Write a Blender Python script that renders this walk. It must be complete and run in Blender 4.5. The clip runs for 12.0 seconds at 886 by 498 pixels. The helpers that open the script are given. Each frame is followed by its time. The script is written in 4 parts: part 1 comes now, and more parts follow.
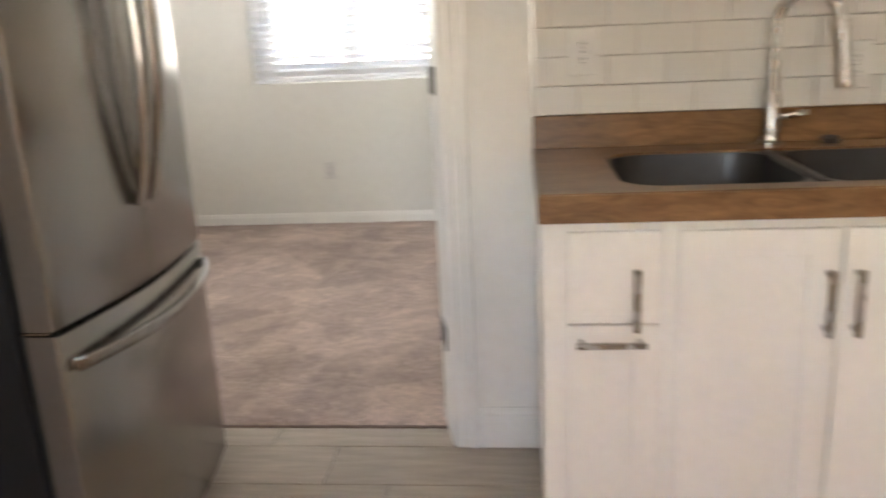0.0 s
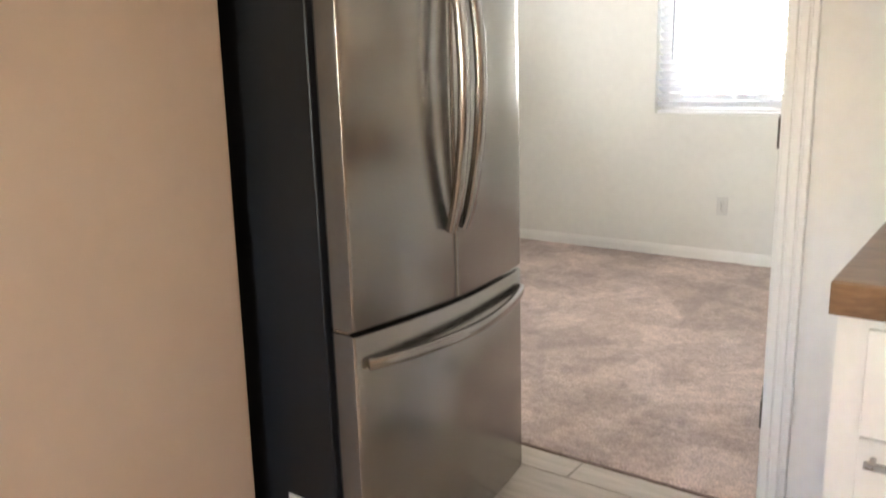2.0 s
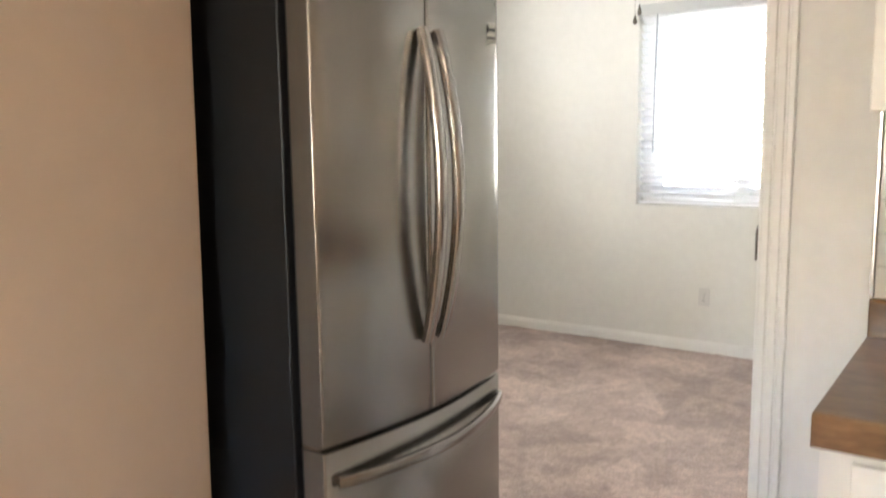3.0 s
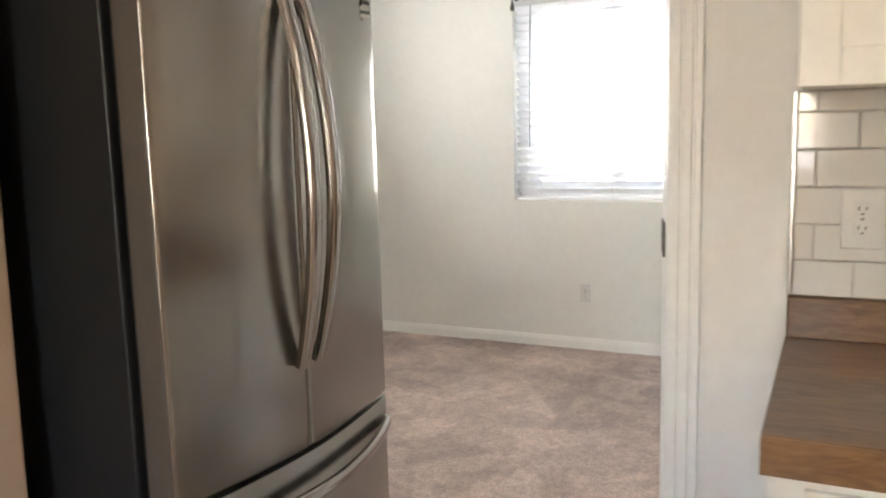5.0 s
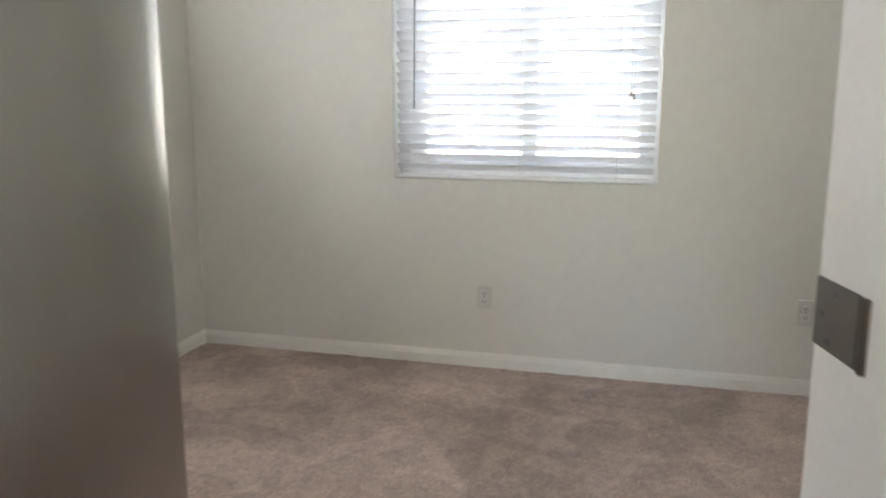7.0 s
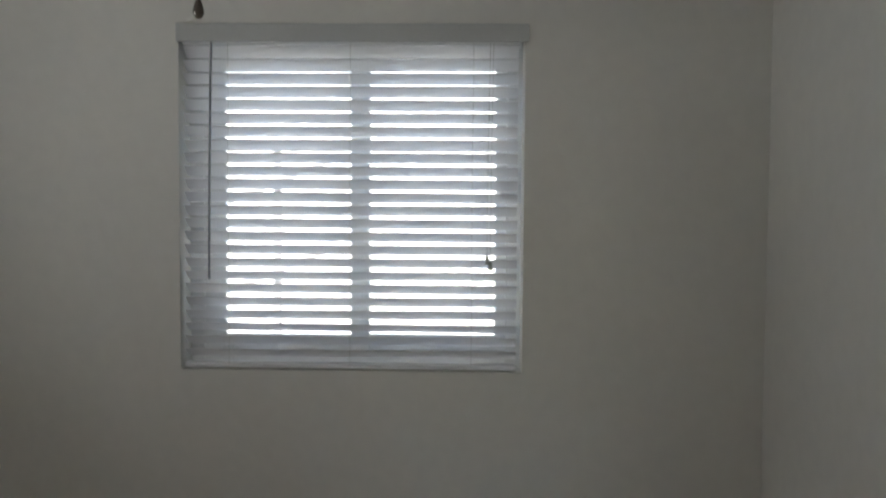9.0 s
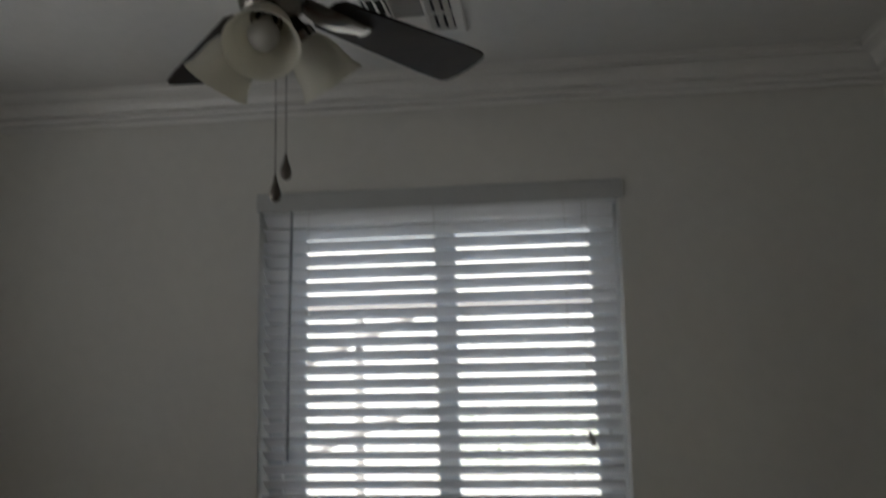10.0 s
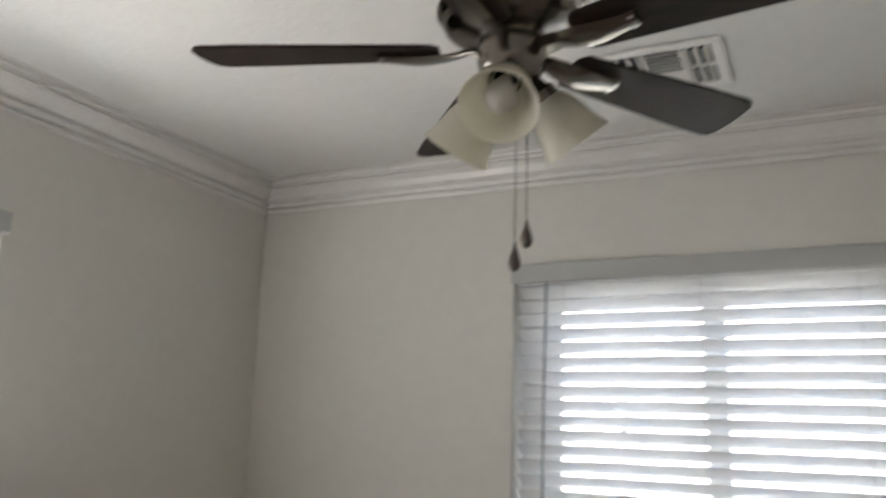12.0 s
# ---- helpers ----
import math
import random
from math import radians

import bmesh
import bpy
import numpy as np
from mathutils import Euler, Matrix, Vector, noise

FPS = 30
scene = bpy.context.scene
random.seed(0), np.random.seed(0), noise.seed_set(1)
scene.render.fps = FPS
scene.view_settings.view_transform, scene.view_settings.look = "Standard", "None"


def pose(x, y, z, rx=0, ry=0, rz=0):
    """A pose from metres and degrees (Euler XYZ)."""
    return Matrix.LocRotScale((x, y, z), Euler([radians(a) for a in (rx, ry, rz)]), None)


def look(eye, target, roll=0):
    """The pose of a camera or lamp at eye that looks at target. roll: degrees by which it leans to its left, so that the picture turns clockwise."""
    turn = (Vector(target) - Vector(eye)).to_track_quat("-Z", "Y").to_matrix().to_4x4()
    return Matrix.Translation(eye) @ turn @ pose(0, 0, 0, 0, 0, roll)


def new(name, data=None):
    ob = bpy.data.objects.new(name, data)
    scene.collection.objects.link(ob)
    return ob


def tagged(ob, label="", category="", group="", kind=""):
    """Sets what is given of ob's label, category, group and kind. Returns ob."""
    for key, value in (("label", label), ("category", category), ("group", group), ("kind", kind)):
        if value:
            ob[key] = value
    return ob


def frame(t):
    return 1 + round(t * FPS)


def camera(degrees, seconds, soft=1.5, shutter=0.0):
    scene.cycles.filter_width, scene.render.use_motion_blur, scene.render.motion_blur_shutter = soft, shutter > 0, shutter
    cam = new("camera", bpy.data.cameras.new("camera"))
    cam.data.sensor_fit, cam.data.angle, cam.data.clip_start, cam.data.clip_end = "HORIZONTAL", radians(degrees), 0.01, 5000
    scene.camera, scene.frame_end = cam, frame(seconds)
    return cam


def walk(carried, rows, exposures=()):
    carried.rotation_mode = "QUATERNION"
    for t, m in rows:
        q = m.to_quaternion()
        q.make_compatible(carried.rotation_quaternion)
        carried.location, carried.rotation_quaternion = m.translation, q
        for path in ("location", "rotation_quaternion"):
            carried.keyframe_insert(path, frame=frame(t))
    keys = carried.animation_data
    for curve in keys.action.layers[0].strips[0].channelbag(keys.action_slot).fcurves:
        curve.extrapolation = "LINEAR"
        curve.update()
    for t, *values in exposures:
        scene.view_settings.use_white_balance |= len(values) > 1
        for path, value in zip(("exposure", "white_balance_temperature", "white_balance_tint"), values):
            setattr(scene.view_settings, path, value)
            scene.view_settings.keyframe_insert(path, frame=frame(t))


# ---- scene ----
cam = camera(57.5, 12.0, soft=1.8, shutter=0.5)
PATH = [
    (0, (0.037, 0.347, 1.248), (-0.16, 2.265, 0.716), -2.7),
    (0.5, (0.098, 0.447, 1.247), (-0.619, 2.242, 0.732), -3.4),
    (1, (0.19, 0.463, 1.259), (-0.823, 2.106, 0.737), -3.2),
    (1.5, (0.286, 0.457, 1.257), (-0.832, 2.027, 0.725), -2.1),
    (2, (0.325, 0.465, 1.301), (-0.83, 2.034, 0.849), -1.7),
    (2.5, (0.324, 0.492, 1.336), (-0.838, 2.08, 0.981), -1.5),
    (3, (0.318, 0.516, 1.381), (-0.824, 2.135, 1.107), -0.8),
    (3.2, (0.317, 0.526, 1.412), (-0.812, 2.161, 1.18), -0.5),
    (4.8, (0.223, 0.668, 1.377), (-0.672, 2.441, 1.14), -1.6),
    (5, (0.153, 0.74, 1.354), (-0.717, 2.519, 1.075), -1.5),
    (5.5, (-0.011, 0.963, 1.34), (-0.827, 2.765, 1.046), -2.9),
    (6, (-0.121, 1.229, 1.313), (-0.885, 3.048, 0.99), -2.0),
    (6.5, (-0.257, 1.508, 1.307), (-0.925, 3.357, 0.939), -1.4),
    (7, (-0.4, 1.779, 1.337), (-0.918, 3.674, 0.961), -0.0),
    (7.2, (-0.448, 1.904, 1.338), (-0.923, 3.81, 0.965), 0.7),
    (8.8, (-0.631, 2.572, 1.512), (-0.668, 4.567, 1.362), 0.7),
    (9, (-0.639, 2.607, 1.522), (-0.69, 4.604, 1.427), 0.4),
    (9.5, (-0.655, 2.677, 1.555), (-0.758, 4.674, 1.575), -0.1),
    (10, (-0.689, 2.808, 1.612), (-0.93, 4.776, 1.872), -1.2),
    (10.5, (-0.662, 2.862, 1.659), (-1.086, 4.764, 2.11), -0.0),
    (11, (-0.667, 2.887, 1.673), (-1.154, 4.751, 2.21), -0.4),
    (11.5, (-0.672, 2.9, 1.679), (-1.259, 4.74, 2.201), 0.2),
    (12, (-0.685, 2.934, 1.631), (-1.542, 4.688, 2.061), 1.8),
]
EXPOSURES = [(0, 4.75, 6700, 12), (0.5, 5.1, 6600, 11), (1.2, 5.25, 6550, 11), (5.0, 4.9, 6550, 11), (5.5, 5.1, 6550, 11), (6.0, 4.8, 6450, 10), (6.5, 4.45, 6400, 10), (7.2, 4.25, 6350, 10),
             (8.8, 2.95, 6250, 9), (9.0, 2.75, 6250, 9), (9.5, 2.05, 6200, 8), (10.0, 1.7, 6300, 10), (10.5, 2.9, 6550, 11), (11.0, 3.35, 6600, 11), (11.5, 3.45, 6600, 11), (12, 3.4, 6550, 11)]
walk(cam, [(t, look(eye, target, roll)) for t, eye, target, roll in PATH], EXPOSURES)
SKY, SUN, SUN_FROM, KITCHEN_DAY, KITCHEN_LAMP_A, KITCHEN_LAMP_B, SIDE_DAY, NORTH_FILL = 0.15, 5.0, 205, 0.095, 0.17, 0.23, 2.1, 1.45
FAN_TURN, FAN_Z, SHADE_TURN = -16, 2.254, 282

# ---- world and light ----
world = bpy.data.worlds.new("sky")
scene.world = world
world.use_nodes = True
wn = world.node_tree
sky = wn.nodes.new("ShaderNodeTexSky")
sky.sky_type = "NISHITA"
sky.sun_disc = False
sky.sun_elevation = radians(50)
sky.sun_rotation = radians(SUN_FROM)
wn.nodes["Background"].inputs["Strength"].default_value = SKY
wn.links.new(sky.outputs["Color"], wn.nodes["Background"].inputs["Color"])

sun = new("sun", bpy.data.lights.new("sun", "SUN"))
sun.data.energy, sun.data.angle, sun.data.color = SUN, radians(0.5), (1.0, 0.95, 0.88)
sun.matrix_world = look((0, 0, 0), (-math.sin(radians(SUN_FROM)) * 0.64, -math.cos(radians(SUN_FROM)) * 0.64, -0.77))


def area_lamp(name, m, w, h, power, color):
    ob = new(name, bpy.data.lights.new(name, "AREA"))
    ob.data.shape, ob.data.size, ob.data.size_y = "RECTANGLE", w, h
    ob.data.energy, ob.data.color = power, color
    ob.matrix_world = m
    return ob


# daylight of the kitchen's own window, behind the walker, and its two ceiling lights
area_lamp("kitchen_daylight", look((-0.52, -2.62, 1.5), (-0.4, 2.0, 1.4)), 0.92, 0.92, KITCHEN_DAY, (1.0, 0.95, 0.88))
area_lamp("kitchen_lamp", look((1.3, 0.1, 2.52), (1.3, 0.1, 0)), 0.30, 0.30, KITCHEN_LAMP_A, (1.0, 0.86, 0.70))
area_lamp("kitchen_lamp", look((0.5, -1.8, 2.52), (0.5, -1.8, 0)), 0.30, 0.30, KITCHEN_LAMP_B, (1.0, 0.86, 0.70))
# lamps standing in for sky light: above the bedroom's north window head, in its side window's opening
# the north one is added outside, unseen, to brighten the blind's slats
area_lamp("north_slat_fill", look((-1.05, 5.86, 2.46), (-1.05, 5.56, 1.5)), 1.3, 0.30, NORTH_FILL, (0.92, 0.95, 1.0))
area_lamp("side_window_daylight", look((-2.842, 3.725, 1.55), (-1.4, 3.725, 2.55)), 1.22, 1.16, SIDE_DAY, (0.98, 0.98, 0.98))


# ---- materials ----
def material(name, color, rough=0.6, metal=0.0, var=0.08, scale=6.0, bump=0.0, bscale=120.0, spec=0.5, fine=0.0, stretch=(1, 1, 1), rnd=0.0, coat=0.0, aniso=0.0, rvar=0.0, detail=4.0):
    """A Principled surface: two scales of colour variation, a fine relief, optional stretch of the grain and variation from piece to piece."""
    m = bpy.data.materials.new(name)
    m.use_nodes = True
    nt = m.node_tree
    p = nt.nodes["Principled BSDF"]
    p.inputs["Roughness"].default_value, p.inputs["Metallic"].default_value = rough, metal
    p.inputs["Specular IOR Level"].default_value = spec
    p.inputs["Coat Weight"].default_value = coat
    p.inputs["Coat Roughness"].default_value = 0.12
    p.inputs["Anisotropic"].default_value = aniso
    tc = nt.nodes.new("ShaderNodeTexCoord")
    mp = nt.nodes.new("ShaderNodeMapping")
    mp.inputs["Scale"].default_value = stretch
    nt.links.new(tc.outputs["Object"], mp.inputs["Vector"])

    def noise_tex(sc, det=detail):
        n = nt.nodes.new("ShaderNodeTexNoise")
        n.inputs["Scale"].default_value, n.inputs["Detail"].default_value = sc, det
        nt.links.new(mp.outputs["Vector"], n.inputs["Vector"])
        return n.outputs["Fac"]

    def ramp(fac, lo, hi):
        r = nt.nodes.new("ShaderNodeMapRange")
        r.inputs["From Min"].default_value, r.inputs["From Max"].default_value = 0.3, 0.7
        r.inputs["To Min"].default_value, r.inputs["To Max"].default_value = lo, hi
        nt.links.new(fac, r.inputs["Value"])
        return r.outputs["Result"]

    def times(a, b):
        n = nt.nodes.new("ShaderNodeMath")
        n.operation = "MULTIPLY"
        nt.links.new(a, n.inputs[0])
        nt.links.new(b, n.inputs[1])
        return n.outputs[0]

    value = ramp(noise_tex(scale), 1 - var, 1 + var)
    if fine:
        value = times(value, ramp(noise_tex(scale * 14), 1 - fine, 1 + fine))
    if rnd:
        info = nt.nodes.new("ShaderNodeObjectInfo")
        r = nt.nodes.new("ShaderNodeMapRange")
        r.inputs["To Min"].default_value, r.inputs["To Max"].default_value = 1 - rnd, 1 + rnd
        nt.links.new(info.outputs["Random"], r.inputs["Value"])
        value = times(value, r.outputs["Result"])
    mix = nt.nodes.new("ShaderNodeVectorMath")
    mix.operation = "SCALE"
    mix.inputs[0].default_value = color
    nt.links.new(value, mix.inputs["Scale"])
    nt.links.new(mix.outputs["Vector"], p.inputs["Base Color"])
    if rvar:
        nt.links.new(ramp(noise_tex(scale * 2.3), rough - rvar, rough + rvar), p.inputs["Roughness"])
    if bump:
        b = nt.nodes.new("ShaderNodeBump")
        b.inputs["Strength"].default_value, b.inputs["Distance"].default_value = bump, 0.002
        nt.links.new(noise_tex(bscale, 3.0), b.inputs["Height"])
        nt.links.new(b.outputs["Normal"], p.inputs["Normal"])
    return m


def emitter(name, color, strength):
    m = bpy.data.materials.new(name)
    m.use_nodes = True
    p = m.node_tree.nodes["Principled BSDF"]
    p.inputs["Base Color"].default_value = (0.8, 0.8, 0.8, 1)
    p.inputs["Emission Color"].default_value, p.inputs["Emission Strength"].default_value = (*color, 1), strength
    return m


def pane_glass(name):
    m = bpy.data.materials.new(name)
    m.use_nodes = True
    nt = m.node_tree
    nt.nodes.remove(nt.nodes["Principled BSDF"])
    clear, gloss, mix, fres = (nt.nodes.new("ShaderNode" + k) for k in ("BsdfTransparent", "BsdfGlossy", "MixShader", "Fresnel"))
    clear.inputs["Color"].default_value = (0.93, 0.96, 0.95, 1)
    gloss.inputs["Roughness"].default_value = 0.02
    nt.links.new(fres.outputs[0], mix.inputs[0])
    nt.links.new(clear.outputs[0], mix.inputs[1])
    nt.links.new(gloss.outputs[0], mix.inputs[2])
    nt.links.new(mix.outputs[0], nt.nodes["Material Output"].inputs["Surface"])
    return m


def translucent(name, color, weight, rough=0.45):
    """A surface that lets part of the light through, as thin plastic slats and frosted glass do."""
    m = material(name, color, rough, var=0.03, scale=9, fine=0.02)
    nt = m.node_tree
    p, out = nt.nodes["Principled BSDF"], nt.nodes["Material Output"]
    t, mix = nt.nodes.new("ShaderNodeBsdfTranslucent"), nt.nodes.new("ShaderNodeMixShader")
    t.inputs["Color"].default_value = (*color, 1)
    mix.inputs[0].default_value = weight
    nt.links.new(p.outputs[0], mix.inputs[1])
    nt.links.new(t.outputs[0], mix.inputs[2])
    nt.links.new(mix.outputs[0], out.inputs["Surface"])
    return m


def wood_material(name, dark, light, rough, axis_scale, coat=0.0):
    m = material(name, light, rough, var=0.2, scale=3.0, fine=0.12, stretch=axis_scale, bump=0.15, bscale=60, coat=coat)
    nt = m.node_tree
    p = nt.nodes["Principled BSDF"]
    mp = next(n for n in nt.nodes if n.type == "MAPPING")
    wave = nt.nodes.new("ShaderNodeTexNoise")
    wave.inputs["Scale"].default_value, wave.inputs["Detail"].default_value, wave.inputs["Distortion"].default_value = 7.0, 6.0, 1.2
    nt.links.new(mp.outputs["Vector"], wave.inputs["Vector"])
    cr = nt.nodes.new("ShaderNodeValToRGB")
    cr.color_ramp.elements[0].color, cr.color_ramp.elements[0].position = (*dark, 1), 0.32
    cr.color_ramp.elements[1].color, cr.color_ramp.elements[1].position = (*light, 1), 0.68
    nt.links.new(wave.outputs["Fac"], cr.inputs["Fac"])
    old = p.inputs["Base Color"].links[0].from_node
    nt.links.new(cr.outputs["Color"], old.inputs[0])
    return m


M_CREAM = material("cream_wall_paint", (0.715, 0.695, 0.645), 0.6, var=0.025, scale=1.4, fine=0.02, bump=0.25, bscale=45)
M_KWALL = material("kitchen_wall_paint", (0.75, 0.72, 0.675), 0.5, var=0.03, scale=2, fine=0.02, bump=0.9, bscale=34)
M_TAN = material("tan_wall_paint", (0.64, 0.508, 0.395), 0.55, var=0.03, scale=1.2, fine=0.015, bump=0.12, bscale=45)
M_CEIL = material("ceiling_paint", (0.72, 0.705, 0.67), 0.7, var=0.02, scale=1.5, fine=0.02, bump=0.9, bscale=60)
M_TRIM = material("white_trim_paint", (0.80, 0.78, 0.74), 0.35, var=0.03, scale=5, fine=0.02, bump=0.05, bscale=30)
M_CAB = material("white_cabinet_paint", (0.80, 0.76, 0.69), 0.38, var=0.03, scale=3, fine=0.02, bump=0.06, bscale=40)
M_STEEL = material("brushed_stainless_steel", (0.35, 0.334, 0.31), 0.245, 1.0, var=0.03, scale=1.5, fine=0.015, stretch=(1, 8, 0.25), rvar=0.02)
M_STEEL_H = material("polished_steel_handle", (0.37, 0.35, 0.33), 0.17, 1.0, var=0.04, scale=6, rvar=0.03)
M_BODY = material("black_painted_steel", (0.010, 0.0103, 0.012), 0.42, spec=0.25, var=0.12, scale=2.5, fine=0.06, bump=0.12, bscale=160)
M_EDGE = material("darker_grey_door_edge", (0.13, 0.115, 0.10), 0.38, 0.6, var=0.06, scale=5, fine=0.03)
M_BLACK = material("black_rubber", (0.01, 0.01, 0.01), 0.6, var=0.1)
M_DARKPL = material("dark_grey_plastic", (0.05, 0.05, 0.05), 0.5, var=0.1)
M_LABEL = material("white_paper_label", (0.72, 0.72, 0.7), 0.6, var=0.04, scale=20)
M_PRINT = material("printed_ink", (0.03, 0.03, 0.035), 0.6, var=0.05)
M_COUNTER = wood_material("oiled_butcher_block", (0.135, 0.066, 0.027), (0.235, 0.125, 0.054), 0.28, (1.2, 5, 5), coat=0.2)
M_COUNTER.node_tree.nodes["Principled BSDF"].inputs["Specular IOR Level"].default_value = 0.4
M_TILE = material("glazed_white_tile", (0.64, 0.615, 0.575), 0.10, var=0.02, scale=6, rnd=0.03)
M_GROUT = material("grout", (0.50, 0.47, 0.435), 0.85, var=0.08, scale=40, bump=0.2)
M_PLANK = material("grey_wood_look_porcelain", (0.42, 0.362, 0.30), 0.42, var=0.14, scale=4, fine=0.06, stretch=(1.2, 9, 1), rnd=0.06, bump=0.1, bscale=40)
M_FGROUT = material("floor_grout", (0.20, 0.18, 0.165), 0.9, var=0.1, scale=40, bump=0.2)
M_NICKEL = material("brushed_nickel", (0.42, 0.40, 0.37), 0.27, 1.0, var=0.06, scale=12, rvar=0.04)
M_SINK = material("black_composite_sink", (0.022, 0.022, 0.024), 0.38, var=0.12, scale=30, fine=0.1)
M_HINGE = material("satin_nickel_hinge", (0.13, 0.115, 0.10), 0.42, 1.0, var=0.08, scale=30)
M_PLATE = material("white_plastic_plate", (0.62, 0.60, 0.565), 0.28, var=0.02, scale=20)
M_SLOT = material("socket_slot", (0.02, 0.02, 0.02), 0.6)
M_SLAT = translucent("white_faux_wood_slat", (0.92, 0.915, 0.92), 0.15, 0.4)
M_VALANCE = material("grey_white_valance_board", (0.50, 0.505, 0.49), 0.4, var=0.03, scale=7, fine=0.02)
M_CORD = material("blind_cord", (0.55, 0.54, 0.5), 0.7, var=0.08, scale=80)
M_VINYL = material("white_vinyl_frame", (0.78, 0.78, 0.77), 0.3, var=0.02, scale=8)
M_GLASS = pane_glass("window_glass")
M_FROST = translucent("frosted_alabaster_glass", (0.80, 0.775, 0.69), 0.5, 0.24)
M_BLADE = wood_material("dark_walnut_blade", (0.010, 0.006, 0.004), (0.024, 0.014, 0.010), 0.6, (1.2, 10, 10))
M_BLADE.node_tree.nodes["Principled BSDF"].inputs["Specular IOR Level"].default_value = 0.15
M_PEWTER = material("brushed_pewter_metal", (0.21, 0.19, 0.165), 0.22, 1.0, var=0.1, scale=8, rvar=0.05)
M_CHAIN = material("dark_bead_chain", (0.16, 0.14, 0.12), 0.35, 1.0, var=0.1, scale=60)
M_DUCT = material("duct_shade_sheet", (0.02, 0.02, 0.02), 0.9, var=0.1)
M_STUCCO = material("outdoor_stucco", (0.56, 0.53, 0.49), 0.9, var=0.1, scale=2, fine=0.05, bump=0.5, bscale=50)
M_GROUND = material("pale_gravel_ground", (0.42, 0.395, 0.36), 0.95, var=0.15, scale=3, fine=0.15, bump=0.6, bscale=40)
M_LAMP = emitter("lamp_diffuser", (1.0, 0.84, 0.66), 1.6)
M_BULB = material("frosted_bulb", (0.58, 0.57, 0.53), 0.3, var=0.03)


def carpet_material():
    """Taupe cut-pile carpet: broad brushed patches, tufts and single fibres."""
    m = material("taupe_cut_pile_carpet", (0.47, 0.365, 0.32), 0.95, var=0.08, scale=2.6, fine=0.0, spec=0.1)
    nt = m.node_tree
    p = nt.nodes["Principled BSDF"]
    p.inputs["Sheen Weight"].default_value = 0.15
    mp = next(n for n in nt.nodes if n.type == "MAPPING")
    base = p.inputs["Base Color"].links[0].from_socket

    def tex(sc, det, lo, hi, a=0.35, b=0.65, dist=0.0):
        n, r = nt.nodes.new("ShaderNodeTexNoise"), nt.nodes.new("ShaderNodeMapRange")
        n.inputs["Scale"].default_value, n.inputs["Detail"].default_value, n.inputs["Distortion"].default_value = sc, det, dist
        nt.links.new(mp.outputs["Vector"], n.inputs["Vector"])
        for k, v in (("From Min", a), ("From Max", b), ("To Min", lo), ("To Max", hi)):
            r.inputs[k].default_value = v
        nt.links.new(n.outputs["Fac"], r.inputs["Value"])
        return r.outputs["Result"], n.outputs["Fac"]

    for sc, det, lo, hi, a, b, dist in ((1.5, 5, 0.89, 1.11, 0.44, 0.56, 0.7), (3.4, 5, 0.92, 1.10, 0.47, 0.55, 0.7), (9, 4, 0.95, 1.05, 0.42, 0.58, 0.4), (38, 3, 0.88, 1.12, 0.34, 0.66, 0.2), (150, 2, 0.72, 1.22, 0.32, 0.68, 0)):
        v, _ = tex(sc, det, lo, hi, a, b, dist)
        s = nt.nodes.new("ShaderNodeVectorMath")
        s.operation = "SCALE"
        nt.links.new(base, s.inputs[0])
        nt.links.new(v, s.inputs["Scale"])
        base = s.outputs["Vector"]
    nt.links.new(base, p.inputs["Base Color"])
    _, f1 = tex(150, 2, 0, 1)
    bmp = nt.nodes.new("ShaderNodeBump")
    bmp.inputs["Strength"].default_value, bmp.inputs["Distance"].default_value = 0.9, 0.006
    nt.links.new(f1, bmp.inputs["Height"])
    nt.links.new(bmp.outputs["Normal"], p.inputs["Normal"])
    return m


M_CARPET = carpet_material()


# ---- mesh helpers ----
def box(bm, x0, x1, y0, y1, z0, z1, bevel=0.0, seg=1, m=None):
    c = Matrix.Translation(((x0 + x1) / 2, (y0 + y1) / 2, (z0 + z1) / 2)) @ Matrix.Diagonal((x1 - x0, y1 - y0, z1 - z0, 1))
    r = bmesh.ops.create_cube(bm, size=1.0, matrix=(m @ c) if m else c)
    if bevel:
        edges = list({e for v in r["verts"] for e in v.link_edges})
        bmesh.ops.bevel(bm, geom=edges, offset=bevel, segments=seg, affect="EDGES", profile=0.5)
    return bm


def boxes(*rows, bevel=0.0, seg=1):
    bm = bmesh.new()
    for r in rows:
        box(bm, *r, bevel=bevel, seg=seg)
    return bm


def skin(bm, rings, close_ring=True, caps=True):
    """Joins rings of points by quads, and closes both ends."""
    vs = [[bm.verts.new(p) for p in ring] for ring in rings]
    n = len(vs[0])
    for a, b in zip(vs, vs[1:]):
        for i in range(n if close_ring else n - 1):
            j = (i + 1) % n
            bm.faces.new((a[i], a[j], b[j], b[i]))
    if caps:
        bm.faces.new(list(reversed(vs[0])))
        bm.faces.new(vs[-1])
    return bm


def lathe(bm, profile, m=None, seg=32, caps=False):
    """Turns a profile of (radius, height) round the z axis."""
    m = m or Matrix()
    rings = [[m @ Vector((r * math.cos(2 * math.pi * i / seg), r * math.sin(2 * math.pi * i / seg), z)) for i in range(seg)] for r, z in profile]
    return skin(bm, rings, caps=caps)


